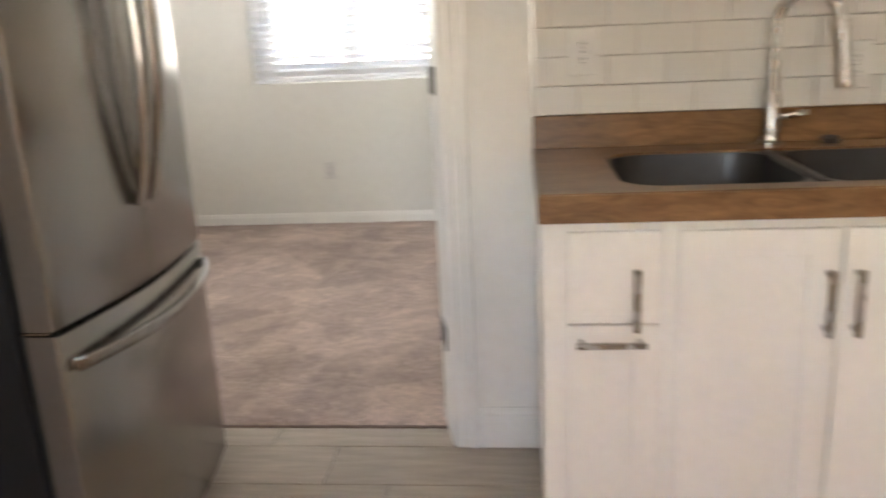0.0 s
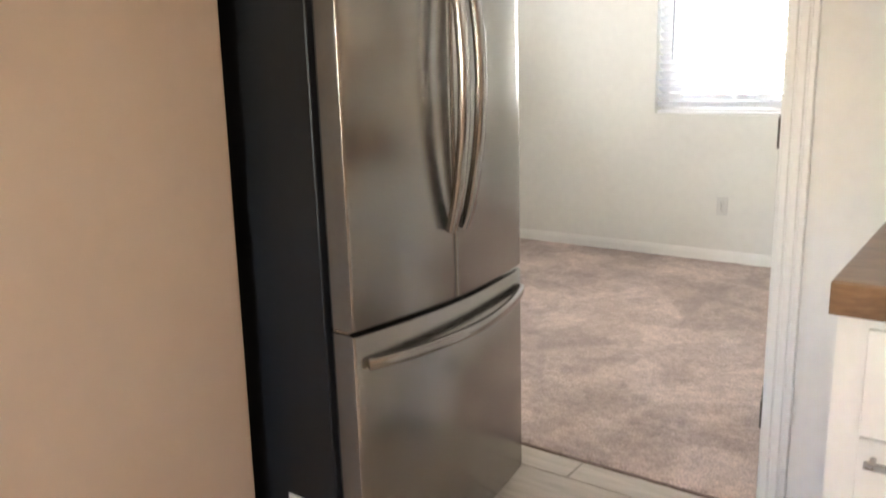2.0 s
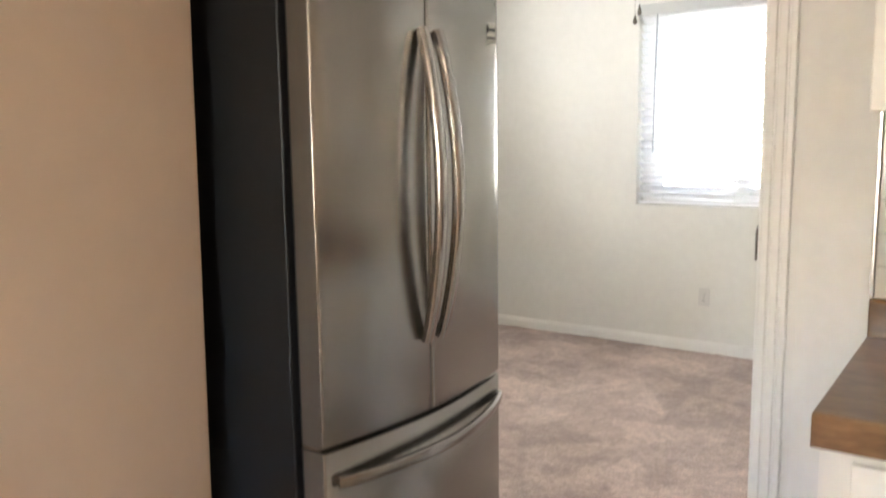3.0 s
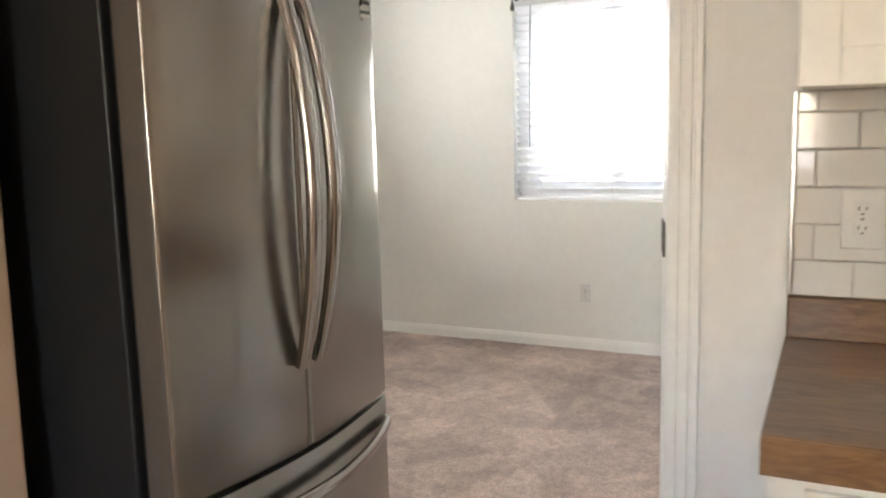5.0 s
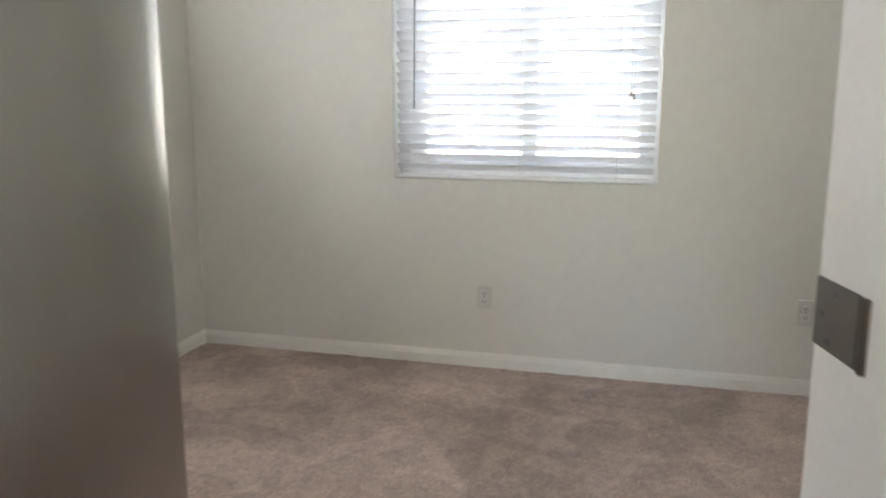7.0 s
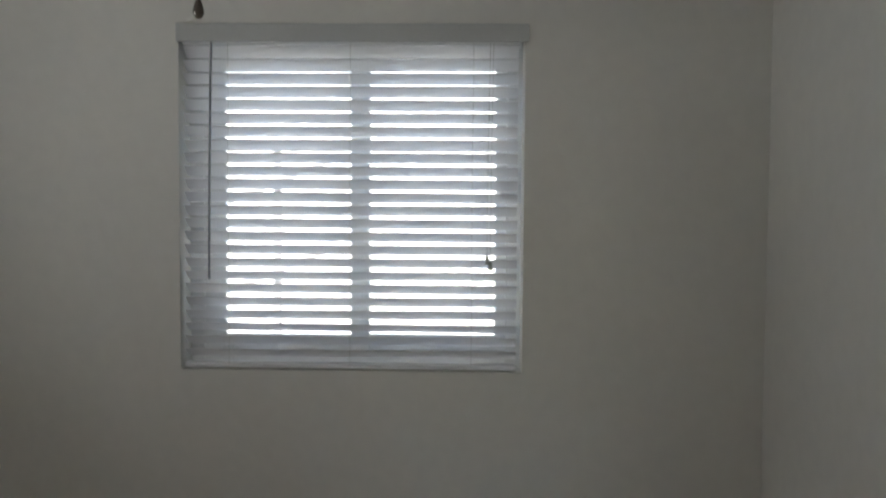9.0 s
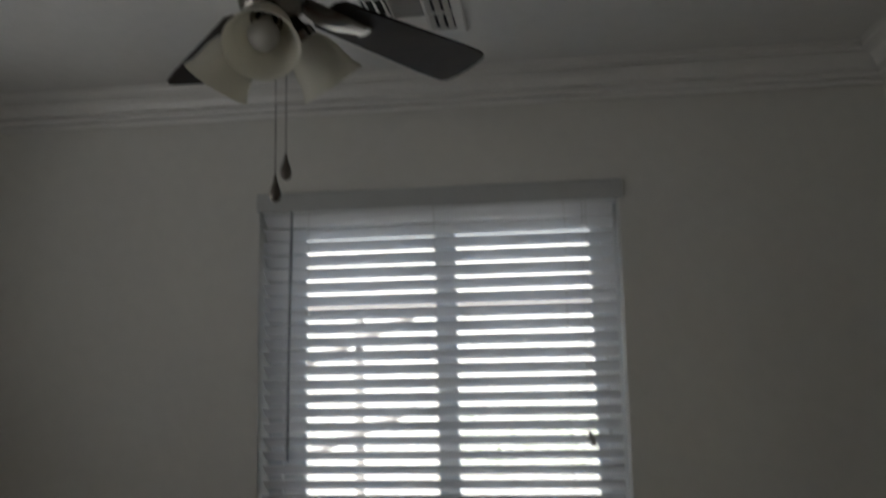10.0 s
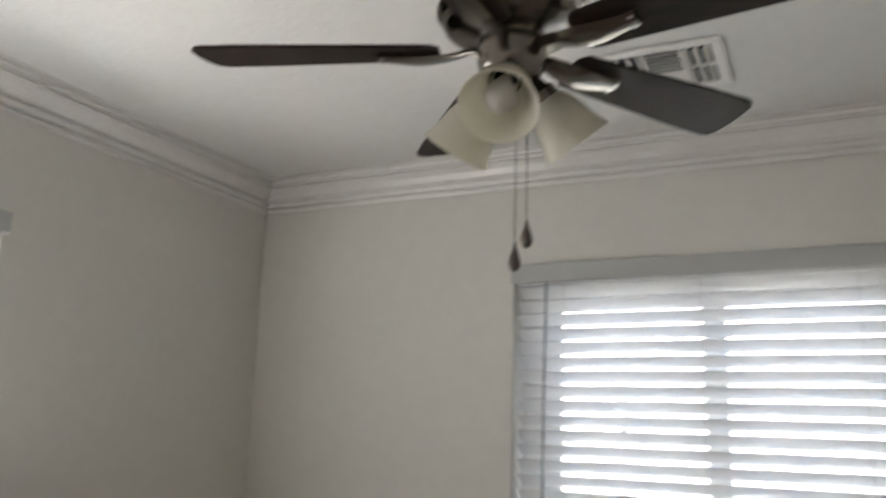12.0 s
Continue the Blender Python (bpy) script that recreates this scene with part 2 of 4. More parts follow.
def sweep(bm, pts, a, b=None, seg=10, up=(0, 0, 1), caps=True, taper=None, square=1.0):
    """An oval tube along points: half-width a sideways, b along the local up; square under 1 flattens its sides."""

    def soft(v):
        return math.copysign(abs(v) ** square, v)

    b = b or a
    pts = [Vector(p) for p in pts]
    rings = []
    for i, p in enumerate(pts):
        d = (pts[min(i + 1, len(pts) - 1)] - pts[max(i - 1, 0)]).normalized()
        side = d.cross(Vector(up)).normalized()
        nor = side.cross(d).normalized()
        k = taper(i / (len(pts) - 1)) if taper else 1.0
        rings.append([p + side * (a * k * soft(math.cos(2 * math.pi * j / seg))) + nor * (b * k * soft(math.sin(2 * math.pi * j / seg))) for j in range(seg)])
    return skin(bm, rings, caps=caps)


def mesh_of(name, bm, mat, smooth=None):
    bmesh.ops.recalc_face_normals(bm, faces=bm.faces)
    me = bpy.data.meshes.new(name)
    if smooth is not None:
        for f in bm.faces:
            f.smooth = True
        for e in bm.edges:
            if len(e.link_faces) == 2 and e.calc_face_angle(0) > radians(smooth):
                e.smooth = False
    bm.to_mesh(me)
    bm.free()
    me.materials.append(mat)
    return me


def part(name, bm, mat, parent=None, label="", smooth=None):
    ob = new(name, mesh_of(name, bm, mat, smooth))
    if parent:
        ob.parent = parent
    return tagged(ob, label)


def thing(name, label, category, at=(0, 0, 0), group="", kind=""):
    ob = new(name)
    ob.empty_display_size = 0.05
    ob.location = at
    return tagged(ob, label, category, group, kind)


def setting(name, bm, mat, label, category="wall", smooth=None):
    return tagged(part(name, bm, mat, smooth=smooth), label, category, kind="structure")


def child(name, bm, mat, parent, label="", smooth=None):
    """A part built in world coordinates under a thing that stands elsewhere."""
    ob = part(name, bm, mat, parent, label, smooth)
    if parent.data is None:
        ob.matrix_parent_inverse = Matrix.Translation(-Vector(parent.location))
    return ob

# ---- structure: kitchen and bedroom ----
XL, XR, YD, YB, YW, ZC = -2.765, 0.446, 2.578, 2.722, 5.52, 2.58   # bedroom sides, door wall's two faces, window wall, ceiling
DX0, DX1, DZ, SKEW = -1.030, -0.184, 2.05, 0.042                                # door opening
WX0, WX1, WZ0, WZ1 = -1.672, -0.425, 0.935, 2.15                   # window opening
KX, KY, KXR = -1.18, -2.6, 2.6                                     # kitchen's far sides

# door wall between kitchen and bedroom; its bedroom face is a skin of the bedroom's paint
setting("wall_door", boxes((-2.9, DX0 - 0.05, YD, YB - 0.012, 0, ZC), (DX1 + 0.03, KXR, YD, YB - 0.012, 0, ZC), (DX0 - 0.05, DX1 + 0.03, YD, YB - 0.012, DZ + 0.02, ZC)), M_KWALL, "greyish white textured plaster wall round the doorway")
setting("wall_bedroom_south", boxes((XL, DX0 - 0.05, YB - 0.012, YB, 0, ZC), (DX1 + 0.03, XR, YB - 0.012, YB, 0, ZC), (DX0 - 0.05, DX1 + 0.03, YB - 0.012, YB, DZ + 0.02, ZC)), M_CREAM, "pale cream painted bedroom wall beside the doorway")
setting("wall_window", boxes((XL - 0.2, WX0, YW, YW + 0.17, 0, ZC + 0.2), (WX1, XR + 0.2, YW, YW + 0.17, 0, ZC + 0.2), (WX0, WX1, YW, YW + 0.17, 0, WZ0), (WX0, WX1, YW, YW + 0.17, WZ1, ZC + 0.2)), M_CREAM, "pale cream painted wall with a square window opening")
W2Y0, W2Y1 = 3.09, 4.374
setting("wall_left", boxes((XL - 0.17, XL, YB - 0.14, W2Y0, 0, ZC + 0.2), (XL - 0.17, XL, W2Y1, YW, 0, ZC + 0.2), (XL - 0.17, XL, W2Y0, W2Y1, 0, WZ0), (XL - 0.17, XL, W2Y0, W2Y1, WZ1, ZC + 0.2)), M_CREAM, "pale cream bedroom side wall with a second window")
setting("wall_right", boxes((XR, XR + 0.14, YB, YW, 0, ZC + 0.2)), M_CREAM, "plain pale cream bedroom side wall")
setting("ceiling_bedroom", boxes((XL, XR, YB, YW, ZC, ZC + 0.15)), M_CEIL, "white lightly textured bedroom ceiling", "ceiling")
setting("ceiling_kitchen", boxes((-2.9, KXR, KY, YB, ZC, ZC + 0.15)), M_CEIL, "white lightly textured kitchen ceiling", "ceiling")

# kitchen: the partition beside the refrigerator, the recess behind it, and the far walls
bm = bmesh.new()
skin(bm, [[(KX - 0.13, KY, z), (KX - 0.13, 1.675, z), (KX - 0.006 + dx, 1.675, z), (KX - 0.002 + dx, 1.673, z), (KX + dx, 1.668, z), (KX + dx, KY, z)] for z, dx in ((0, -0.004), (ZC, 0.044))])
setting("wall_partition", bm, M_TAN, "smooth tan painted partition wall beside the refrigerator")
setting("wall_recess", boxes((-1.86, -1.74, 1.45, YD, 0, ZC), (-1.74, KX - 0.13, 1.45, 1.57, 0, ZC)), M_TAN, "tan painted recess wall behind the refrigerator")
setting("wall_kitchen_right", boxes((KXR, KXR + 0.12, KY, YD, 0, ZC)), M_TAN, "tan painted far kitchen wall")
setting("wall_kitchen_back", boxes((KX, -1.0, KY - 0.12, KY, 0, ZC), (-0.04, KXR, KY - 0.12, KY, 0, ZC), (-1.0, -0.04, KY - 0.12, KY, 0, 1.02), (-1.0, -0.04, KY - 0.12, KY, 1.98, ZC)), M_TAN, "tan painted kitchen wall with a window")

setting("subfloor", boxes((-2.9, KXR + 0.1, KY - 0.1, 2.70, -0.12, -0.0105)), M_FGROUT, "grey grouted kitchen floor bed", "floor")


def carpet():
    """Cut-pile carpet: a close grid with uneven tufts, its edge rolled down at the doorway."""
    bm = bmesh.new()
    xs = list(np.arange(XL, XR + 0.001, 0.016))
    ys = list(np.arange(2.694, YW + 0.001, 0.016))
    rows = []
    for j, y in enumerate(ys):
        row = []
        for i, x in enumerate(xs):
            z = 0.012 + 0.003 * noise.noise((x * 14, y * 14, 0)) + random.uniform(-0.0018, 0.0018)
            yy = y
            if j == 0:
                z, yy = -0.004, y - 0.006 + 0.005 * noise.noise((x * 30, 3, 1))
            row.append(bm.verts.new((x + random.uniform(-0.004, 0.004), yy + random.uniform(-0.004, 0.004), z)))
        rows.append(row)
    for a, b in zip(rows, rows[1:]):
        for i in range(len(a) - 1):
            bm.faces.new((a[i], a[i + 1], b[i + 1], b[i]))
    return setting("carpet", bm, M_CARPET, "taupe cut-pile wall-to-wall carpet with brushed patches", "carpet", smooth=60)


carpet()
setting("floor_bedroom", boxes((XL, XR, 2.70, YW, -0.12, -0.008)), M_FGROUT, "floor slab under the bedroom carpet", "floor")
# narrow uneven strip, darker than the carpet, where the carpet meets the tiles
bm = bmesh.new()
sweep(bm, [(x, 2.692 + 0.003 * noise.noise((x * 22, 0, 5)), 0.001 + 0.002 * noise.noise((x * 18, 2, 5))) for x in np.linspace(DX0 - 0.03, DX1 - 0.03, 70)], 0.007, 0.006, seg=8)
setting("carpet_edge", bm, material("dark_carpet_edge", (0.20, 0.145, 0.125), 0.95, var=0.2, scale=60, bump=0.5), "dark uneven strip along the carpet's edge at the doorway", "carpet", smooth=60)


# ---- trim ----
def extrude_profile(profile, p0, p1, out):
    """A moulding: a profile of (distance from the wall, height) carried from p0 to p1."""
    bm = bmesh.new()
    out = Vector(out)
    return skin(bm, [[Vector(p) + out * d + Vector((0, 0, z)) for d, z in profile] for p in (p0, p1)])


BASE = [(0, 0), (0.013, 0), (0.013, 0.055), (0.009, 0.066), (0.009, 0.070), (0.004, 0.080), (0, 0.080)]
for nm, p0, p1, out in (("baseboard", (XL + 0.013, YW, 0.004), (XR, YW, 0.004), (0, -1, 0)), ("baseboard", (XL, YB, 0.004), (XL, YW, 0.004), (1, 0, 0)),
                        ("baseboard", (XR, YB, 0.004), (XR, YW - 0.013, 0.004), (-1, 0, 0)), ("baseboard", (XL + 0.013, YB, 0.004), (DX0 - 0.09, YB, 0.004), (0, 1, 0)), ("baseboard", (DX1 + 0.09, YB, 0.004), (XR - 0.013, YB, 0.004), (0, 1, 0))):
    setting(nm, extrude_profile(BASE, p0, p1, out), M_TRIM, "low white painted bedroom baseboard", "baseboard")
KBASE = [(0, 0), (0.015, 0), (0.015, 0.105), (0.011, 0.112), (0.011, 0.118), (0.004, 0.130), (0, 0.130)]
setting("baseboard", extrude_profile(KBASE, (-0.107, YD, 0), (0.08, YD, 0), (0, -1, 0)), M_TRIM, "tall white kitchen baseboard between doorway and cabinet", "baseboard")
setting("baseboard", extrude_profile(KBASE, (KX, KY, 0), (KX, 1.66, 0), (1, 0, 0)), M_TRIM, "tall white kitchen baseboard", "baseboard")

CROWN = [(0, -0.116), (0.010, -0.116), (0.015, -0.107), (0.004, -0.104), (0.004, -0.098), (0.022, -0.096), (0.027, -0.085), (0.012, -0.082), (0.013, -0.075), (0.033, -0.066), (0.044, -0.046), (0.064, -0.034), (0.082, -0.033), (0.072, -0.028), (0.074, -0.022), (0.092, -0.021), (0.096, -0.011), (0.082, -0.009), (0.104, -0.004), (0.104, 0), (0, 0)]
for p0, p1, out in (((XL, YW, ZC), (XR, YW, ZC), (0, -1, 0)), ((XL, YB, ZC), (XL, YW, ZC), (1, 0, 0)), ((XR, YB, ZC), (XR, YW, ZC), (-1, 0, 0)), ((XL, YB, ZC), (XR, YB, ZC), (0, 1, 0))):
    setting("trim", extrude_profile(CROWN, p0, p1, out), M_TRIM, "white stepped crown moulding under the ceiling", "crown moulding")


def door_frame():
    """Painted frame, a little out of square: two jambs and a head, fluted casings on both faces, hinges left without a leaf."""
    f = thing("door_1", "white painted door frame without a door leaf", "door frame", ((DX0 + DX1) / 2, (YD + YB) / 2, 0), kind="structure")
    ya, yb = YD - 0.004, YB + 0.020
    for xa, xb, s in ((DX0, DX0 - SKEW, -1), (DX1, DX1 - SKEW, 1)):
        bm = bmesh.new()
        skin(bm, [[(xa, ya, z), (xb, yb, z), (xa + s * 0.075, yb, z), (xa + s * 0.045, ya, z)] for z in (0, DZ + 0.02)])
        bmesh.ops.bevel(bm, geom=list(bm.edges), offset=0.002, segments=2, affect="EDGES")
        child("jamb", bm, M_TRIM, f)
    child("head_jamb", boxes((DX0 - 0.04, DX1, YD - 0.003, YB + 0.003, DZ, DZ + 0.02), bevel=0.0015), M_TRIM, f)
    W = 0.070
    prof = [(0.0, 0), (0.0, 0.010), (0.004, 0.013), (0.018, 0.014), (0.021, 0.010), (0.025, 0.010), (0.028, 0.015), (0.044, 0.017), (0.047, 0.012), (0.051, 0.012), (0.055, 0.020), (0.066, 0.020), (W - 0.002, 0.016), (W - 0.002, 0)]
    for y, s, k in ((YD, -1, 0.0), (YB, 1, SKEW)):
        for x, sx in ((DX0 - 0.006 - k, -1), (DX1 + 0.006 - k, 1)):
            bm = bmesh.new()
            skin(bm, [[(x + sx * u, y + s * d, z) for u, d in prof] for z in (0, DZ + 0.005)])
            child("casing", bm, M_TRIM, f)
        bm = bmesh.new()
        skin(bm, [[(x, y + s * d, DZ + 0.005 + u) for u, d in prof] for x in (DX0 - 0.006 - W - k, DX1 + 0.006 + W - k)])
        child("casing", bm, M_TRIM, f)
    turn = math.degrees(math.atan2(SKEW, yb - ya))
    for z in (1.100, 0.33, 1.83):
        m = Matrix.Translation((DX1 - SKEW, yb, z)) @ pose(0, 0, 0, 0, 0, turn)
        bm = bmesh.new()
        box(bm, -0.0025, 0.001, -0.100, -0.001, -0.0390, 0.0390, bevel=0.001, m=m)
        h = child("hinge", bm, M_HINGE, f, "satin nickel hinge leaf with three screws")
        k = bmesh.new()
        lathe(k, [(0.006, -0.0390), (0.006, 0.0390)], m @ Matrix.Translation((0.0, -0.112, 0)), 12, True)
        child("knuckle", k, M_HINGE, h, smooth=40)
        for dz, y in ((0.028, -0.048), (0.0, -0.019), (-0.028, -0.038)):
            k = bmesh.new()
            lathe(k, [(0.0048, 0), (0.004, 0.0012), (0.001, 0.0006)], m @ pose(-0.0025, y, dz, 0, -90, 0), 12, True)
            child("screw", k, M_DARKPL, h)
    return f


door_frame()


# ---- windows with blinds ----
def window(name, m, x0, x1, z0, z1, depth, label):
    """A two-light vinyl slider: y runs outwards through the wall from its inner face at y = 0."""
    f = tagged(new(name), label, "window", kind="structure")
    f.matrix_world = m
    b, y0, y1 = 0.055, depth - 0.052, depth - 0.002
    xc = (x0 + x1) / 2 + 0.02
    gx = ((x0 + 0.135, xc - 0.035), (xc + 0.035, x1 - 0.095))
    gz0, gz1 = z0 + 0.115, z1 - 0.09
    part("window_frame", boxes((x0, x0 + b, y0, y1, z0, z1), (x1 - b, x1, y0, y1, z0, z1), (x0 + b, x1 - b, y0, y1, z0, z0 + b), (x0 + b, x1 - b, y0, y1, z1 - b, z1), bevel=0.003), M_VINYL, f, "white vinyl outer frame")
    for i, (a, c) in enumerate(gx):
        ya = y0 + 0.005 + 0.021 * i
        lo, hi = (x0 + b, xc + 0.035) if i == 0 else (xc - 0.035, x1 - b)
        s = part("sash", boxes((lo, a, ya, ya + 0.02, z0 + b, z1 - b), (c, hi, ya, ya + 0.02, z0 + b, z1 - b), (a, c, ya, ya + 0.02, z0 + b, gz0), (a, c, ya, ya + 0.02, gz1, z1 - b), bevel=0.002), M_VINYL, f, "white vinyl sliding sash")
        p = part("pane", boxes((a, c, ya + 0.008, ya + 0.012, gz0, gz1)), M_GLASS, s, "clear glass pane")
        p.visible_shadow = False
    return f


def blind(name, m, x0, x1, z0, z1, label, sag=0.0, turn=41):
    """Horizontal two-inch blind in a window's recess: valance, head rail, tilted slats, ladder cords, wand, pull cord."""
    f = tagged(new(name), label, "window blind")
    f.matrix_world = m
    zt = z1 - 0.03
    part("valance", boxes((x0 - 0.003, x1 + 0.012, -0.022, -0.010, zt, zt + 0.064), (x1 + 0.001, x1 + 0.012, -0.010, -0.001, zt, zt + 0.064), (x0 - 0.003, x0 + 0.008, -0.010, -0.001, zt, zt + 0.064), bevel=0.0025), M_VALANCE, f, "plain grey-white valance board")
    part("head_rail", boxes((x0 + 0.012, x1 - 0.012, 0.008, 0.055, zt - 0.006, z1 - 0.002), bevel=0.002), M_VINYL, f)
    n, pitch, tilt, w = 24, 0.0478, radians(turn), 0.051
    first = z0 + 0.058
    yc = 0.034
    xa, xb = x0 + 0.012, x1 - 0.020
    mesh = None
    for i in range(n):
        if mesh is None:
            bm = bmesh.new()
            rings = []
            for k in range(13):
                x = (k / 12 - 0.5) * (xb - xa)
                ring = []
                for u, v in ((-0.5, -0.0012), (-0.5, 0.0010), (-0.47, 0.0016), (-0.2, 0.0024), (0.2, 0.0024), (0.47, 0.0016), (0.5, 0.0010), (0.5, -0.0012), (0.2, -0.0006), (-0.2, -0.0006)):
                    dy, dz = u * w * math.cos(tilt), -u * w * math.sin(tilt) + v
                    ring.append((x, dy, dz - sag * 0.004 * (1 - (2 * k / 12 - 1) ** 2)))
                rings.append(ring)
            skin(bm, rings)
            mesh = mesh_of("slat", bm, M_SLAT, 35)
        s = new("slat", mesh)
        s.parent = f
        s.location = ((xa + xb) / 2 + random.uniform(-0.0015, 0.0015), yc, first + i * pitch)
        s.rotation_euler = (radians(random.uniform(-2.2, 2.2)), radians(random.uniform(-0.16, 0.16) - (0.10 * sag * i / n)), 0)
    top_slat = first + n * pitch
    part("bottom_rail", boxes((xa, xb, yc - 0.024, yc + 0.024, z0 + 0.006, z0 + 0.022), bevel=0.003), M_SLAT, f, "thick white bottom rail")
    for k in (0.135, 0.50, 0.865):
        x = xa + k * (xb - xa)
        for y in (yc - 0.026, yc + 0.026):
            bm = bmesh.new()
            sweep(bm, [(x + 0.0015 * math.sin(9 * t), y, z0 + 0.02 + t * (top_slat - z0)) for t in np.linspace(0, 1, 8)], 0.0008, seg=5, up=(0, 1, 0))
            part("ladder_cord", bm, M_CORD, f)
    xw = x0 + 0.125
    bm = bmesh.new()
    sweep(bm, [(xw - 0.010, -0.028, z0 + 0.335), (xw - 0.006, -0.028, z0 + 0.75), (xw, -0.020, zt - 0.003)], 0.0042, seg=6, up=(0, 1, 0))
    part("tilt_wand", bm, material("clear_grey_wand", (0.30, 0.32, 0.33), 0.25, var=0.05), f, "thin grey plastic tilt wand")
    for dx, zb in ((0, 0.375), (-0.012, 0.395)):
        xc = x1 - 0.118 + dx
        bm = bmesh.new()
        sweep(bm, [(xc, -0.020, z0 + zb + 0.03), (xc + 0.001, -0.020, z0 + zb + 0.4), (xc + 0.006, -0.014, zt - 0.003)], 0.0010, seg=5, up=(0, 1, 0))
        c = part("pull_cord", bm, M_CORD, f)
        bm = bmesh.new()
        lathe(bm, [(0.003, 0.032), (0.006, 0.028), (0.0075, 0.012), (0.010, 0.002), (0.008, 0)], Matrix.Translation((xc, -0.020, z0 + zb)), 12, True)
        part("tassel", bm, material("grey_tassel", (0.42, 0.41, 0.38), 0.4, var=0.05), c, "small grey plastic tassel", smooth=40)
    return f


window("window_1", Matrix.Translation((0, YW, 0)), WX0, WX1, WZ0, WZ1, 0.165, "white two-light sliding window behind the blind")
blind("window_blind", Matrix.Translation((0, YW, 0)), WX0, WX1, WZ0, WZ1, "white two-inch horizontal blind, lowered with slats tilted open")
side = Matrix.Translation((XL, 0, 0)) @ pose(0, 0, 0, 0, 0, 90)
window("window_2", side, W2Y0, W2Y1, WZ0, WZ1, 0.165, "white sliding window in the bedroom side wall")
blind("window_blind", side, W2Y0, W2Y1, WZ0, WZ1, "white horizontal blind in the side window, slats tilted nearly shut", turn=50)


# ---- outlets ----
def outlet(at, turn, label, w=0.070, h=0.115):
    """Duplex socket: bevelled plate, two faces with slots, a screw. It faces -y before the turn."""
    f = thing("wall_outlet", label, "electrical outlet")
    f.matrix_world = Matrix.Translation(at) @ pose(0, 0, 0, 0, 0, turn)
    part("plate", boxes((-w / 2, w / 2, -0.006, 0.002, -h / 2, h / 2), bevel=0.003, seg=2), M_PLATE, f)
    for dz in (0.0195, -0.0195):
        s = part("socket", boxes((-0.0165, 0.0165, -0.0085, -0.004, dz - 0.0135, dz + 0.0135), bevel=0.003, seg=2), M_PLATE, f)
        for dx, hh in ((-0.0065, 0.0045), (0.0065, 0.0038)):
            part("slot", boxes((dx - 0.0012, dx + 0.0012, -0.0092, -0.0080, dz + 0.002 - hh, dz + 0.002 + hh)), M_SLOT, s)
        part("slot", boxes((-0.0022, 0.0022, -0.0092, -0.0080, dz - 0.0105, dz - 0.0065)), M_SLOT, s)
    bm = bmesh.new()
    lathe(bm, [(0.003, 0), (0.0028, 0.001), (0.0005, 0.0012)], pose(0, -0.006, 0, 90, 0, 0), 10, True)
    part("screw", bm, M_HINGE, f)
    return f


outlet((-1.213, YW, 0.366), 0, "white duplex outlet low on the cream window wall")
outlet((0.234, YW, 0.392), 0, "white duplex outlet low on the wall by the corner")


# ---- refrigerator ----
FY0, FY1, FXE, FXB = 1.737, 2.474, -0.868, -0.932     # door edges, front at the edges, back of the doors
FYC = (FY0 + FY1) / 2


def front(y):
    """The bowed front of doors and drawer."""
    return FXE + 0.042 * (1 - abs((y - FYC) / (FY1 - FYC)) ** 1.7)


def bowed_panel(y0, y1, z0, z1, r=0.007, zr=0.006):
    """A door skin: bowed front, rounded upright edges, softened top and bottom."""
    bm = bmesh.new()

    def ring(z, inset):
        pts = [(FXB, y0 + 0.001), (front(y0) - 0.016, y0)]
        pts += [(front(y0) - r + r * math.sin(a), y0 + r - r * math.cos(a)) for a in (0.0, 0.4, 0.8, 1.2, 1.5)]
        pts += [(front(y), y) for y in np.linspace(y0 + 2 * r, y1 - 2 * r, 14)]
        pts += [(front(y1) - r + r * math.sin(a), y1 - r + r * math.cos(a)) for a in (1.5, 1.2, 0.8, 0.4, 0.0)]
        pts += [(front(y1) - 0.016, y1), (FXB, y1 - 0.001)]
        return [(x - (inset if x > FXB + 0.01 else 0), y, z) for x, y in pts]

    skin(bm, [ring(z0, zr), ring(z0 + zr * 0.3, zr * 0.3), ring(z0 + zr, 0), ring(z1 - zr, 0), ring(z1 - zr * 0.3, zr * 0.3), ring(z1, zr)])
    return bm


def steel_front(name, y0, y1, z0, z1, parent, label):
    """A steel door or drawer front whose upright side faces take a darker grey material."""
    d = child(name, bowed_panel(y0, y1, z0, z1), M_STEEL, parent, label, smooth=30)
    d.data.materials.append(M_EDGE)
    for p in d.data.polygons:
        if abs(p.normal.y) > 0.97:
            p.material_index = 1
    return d


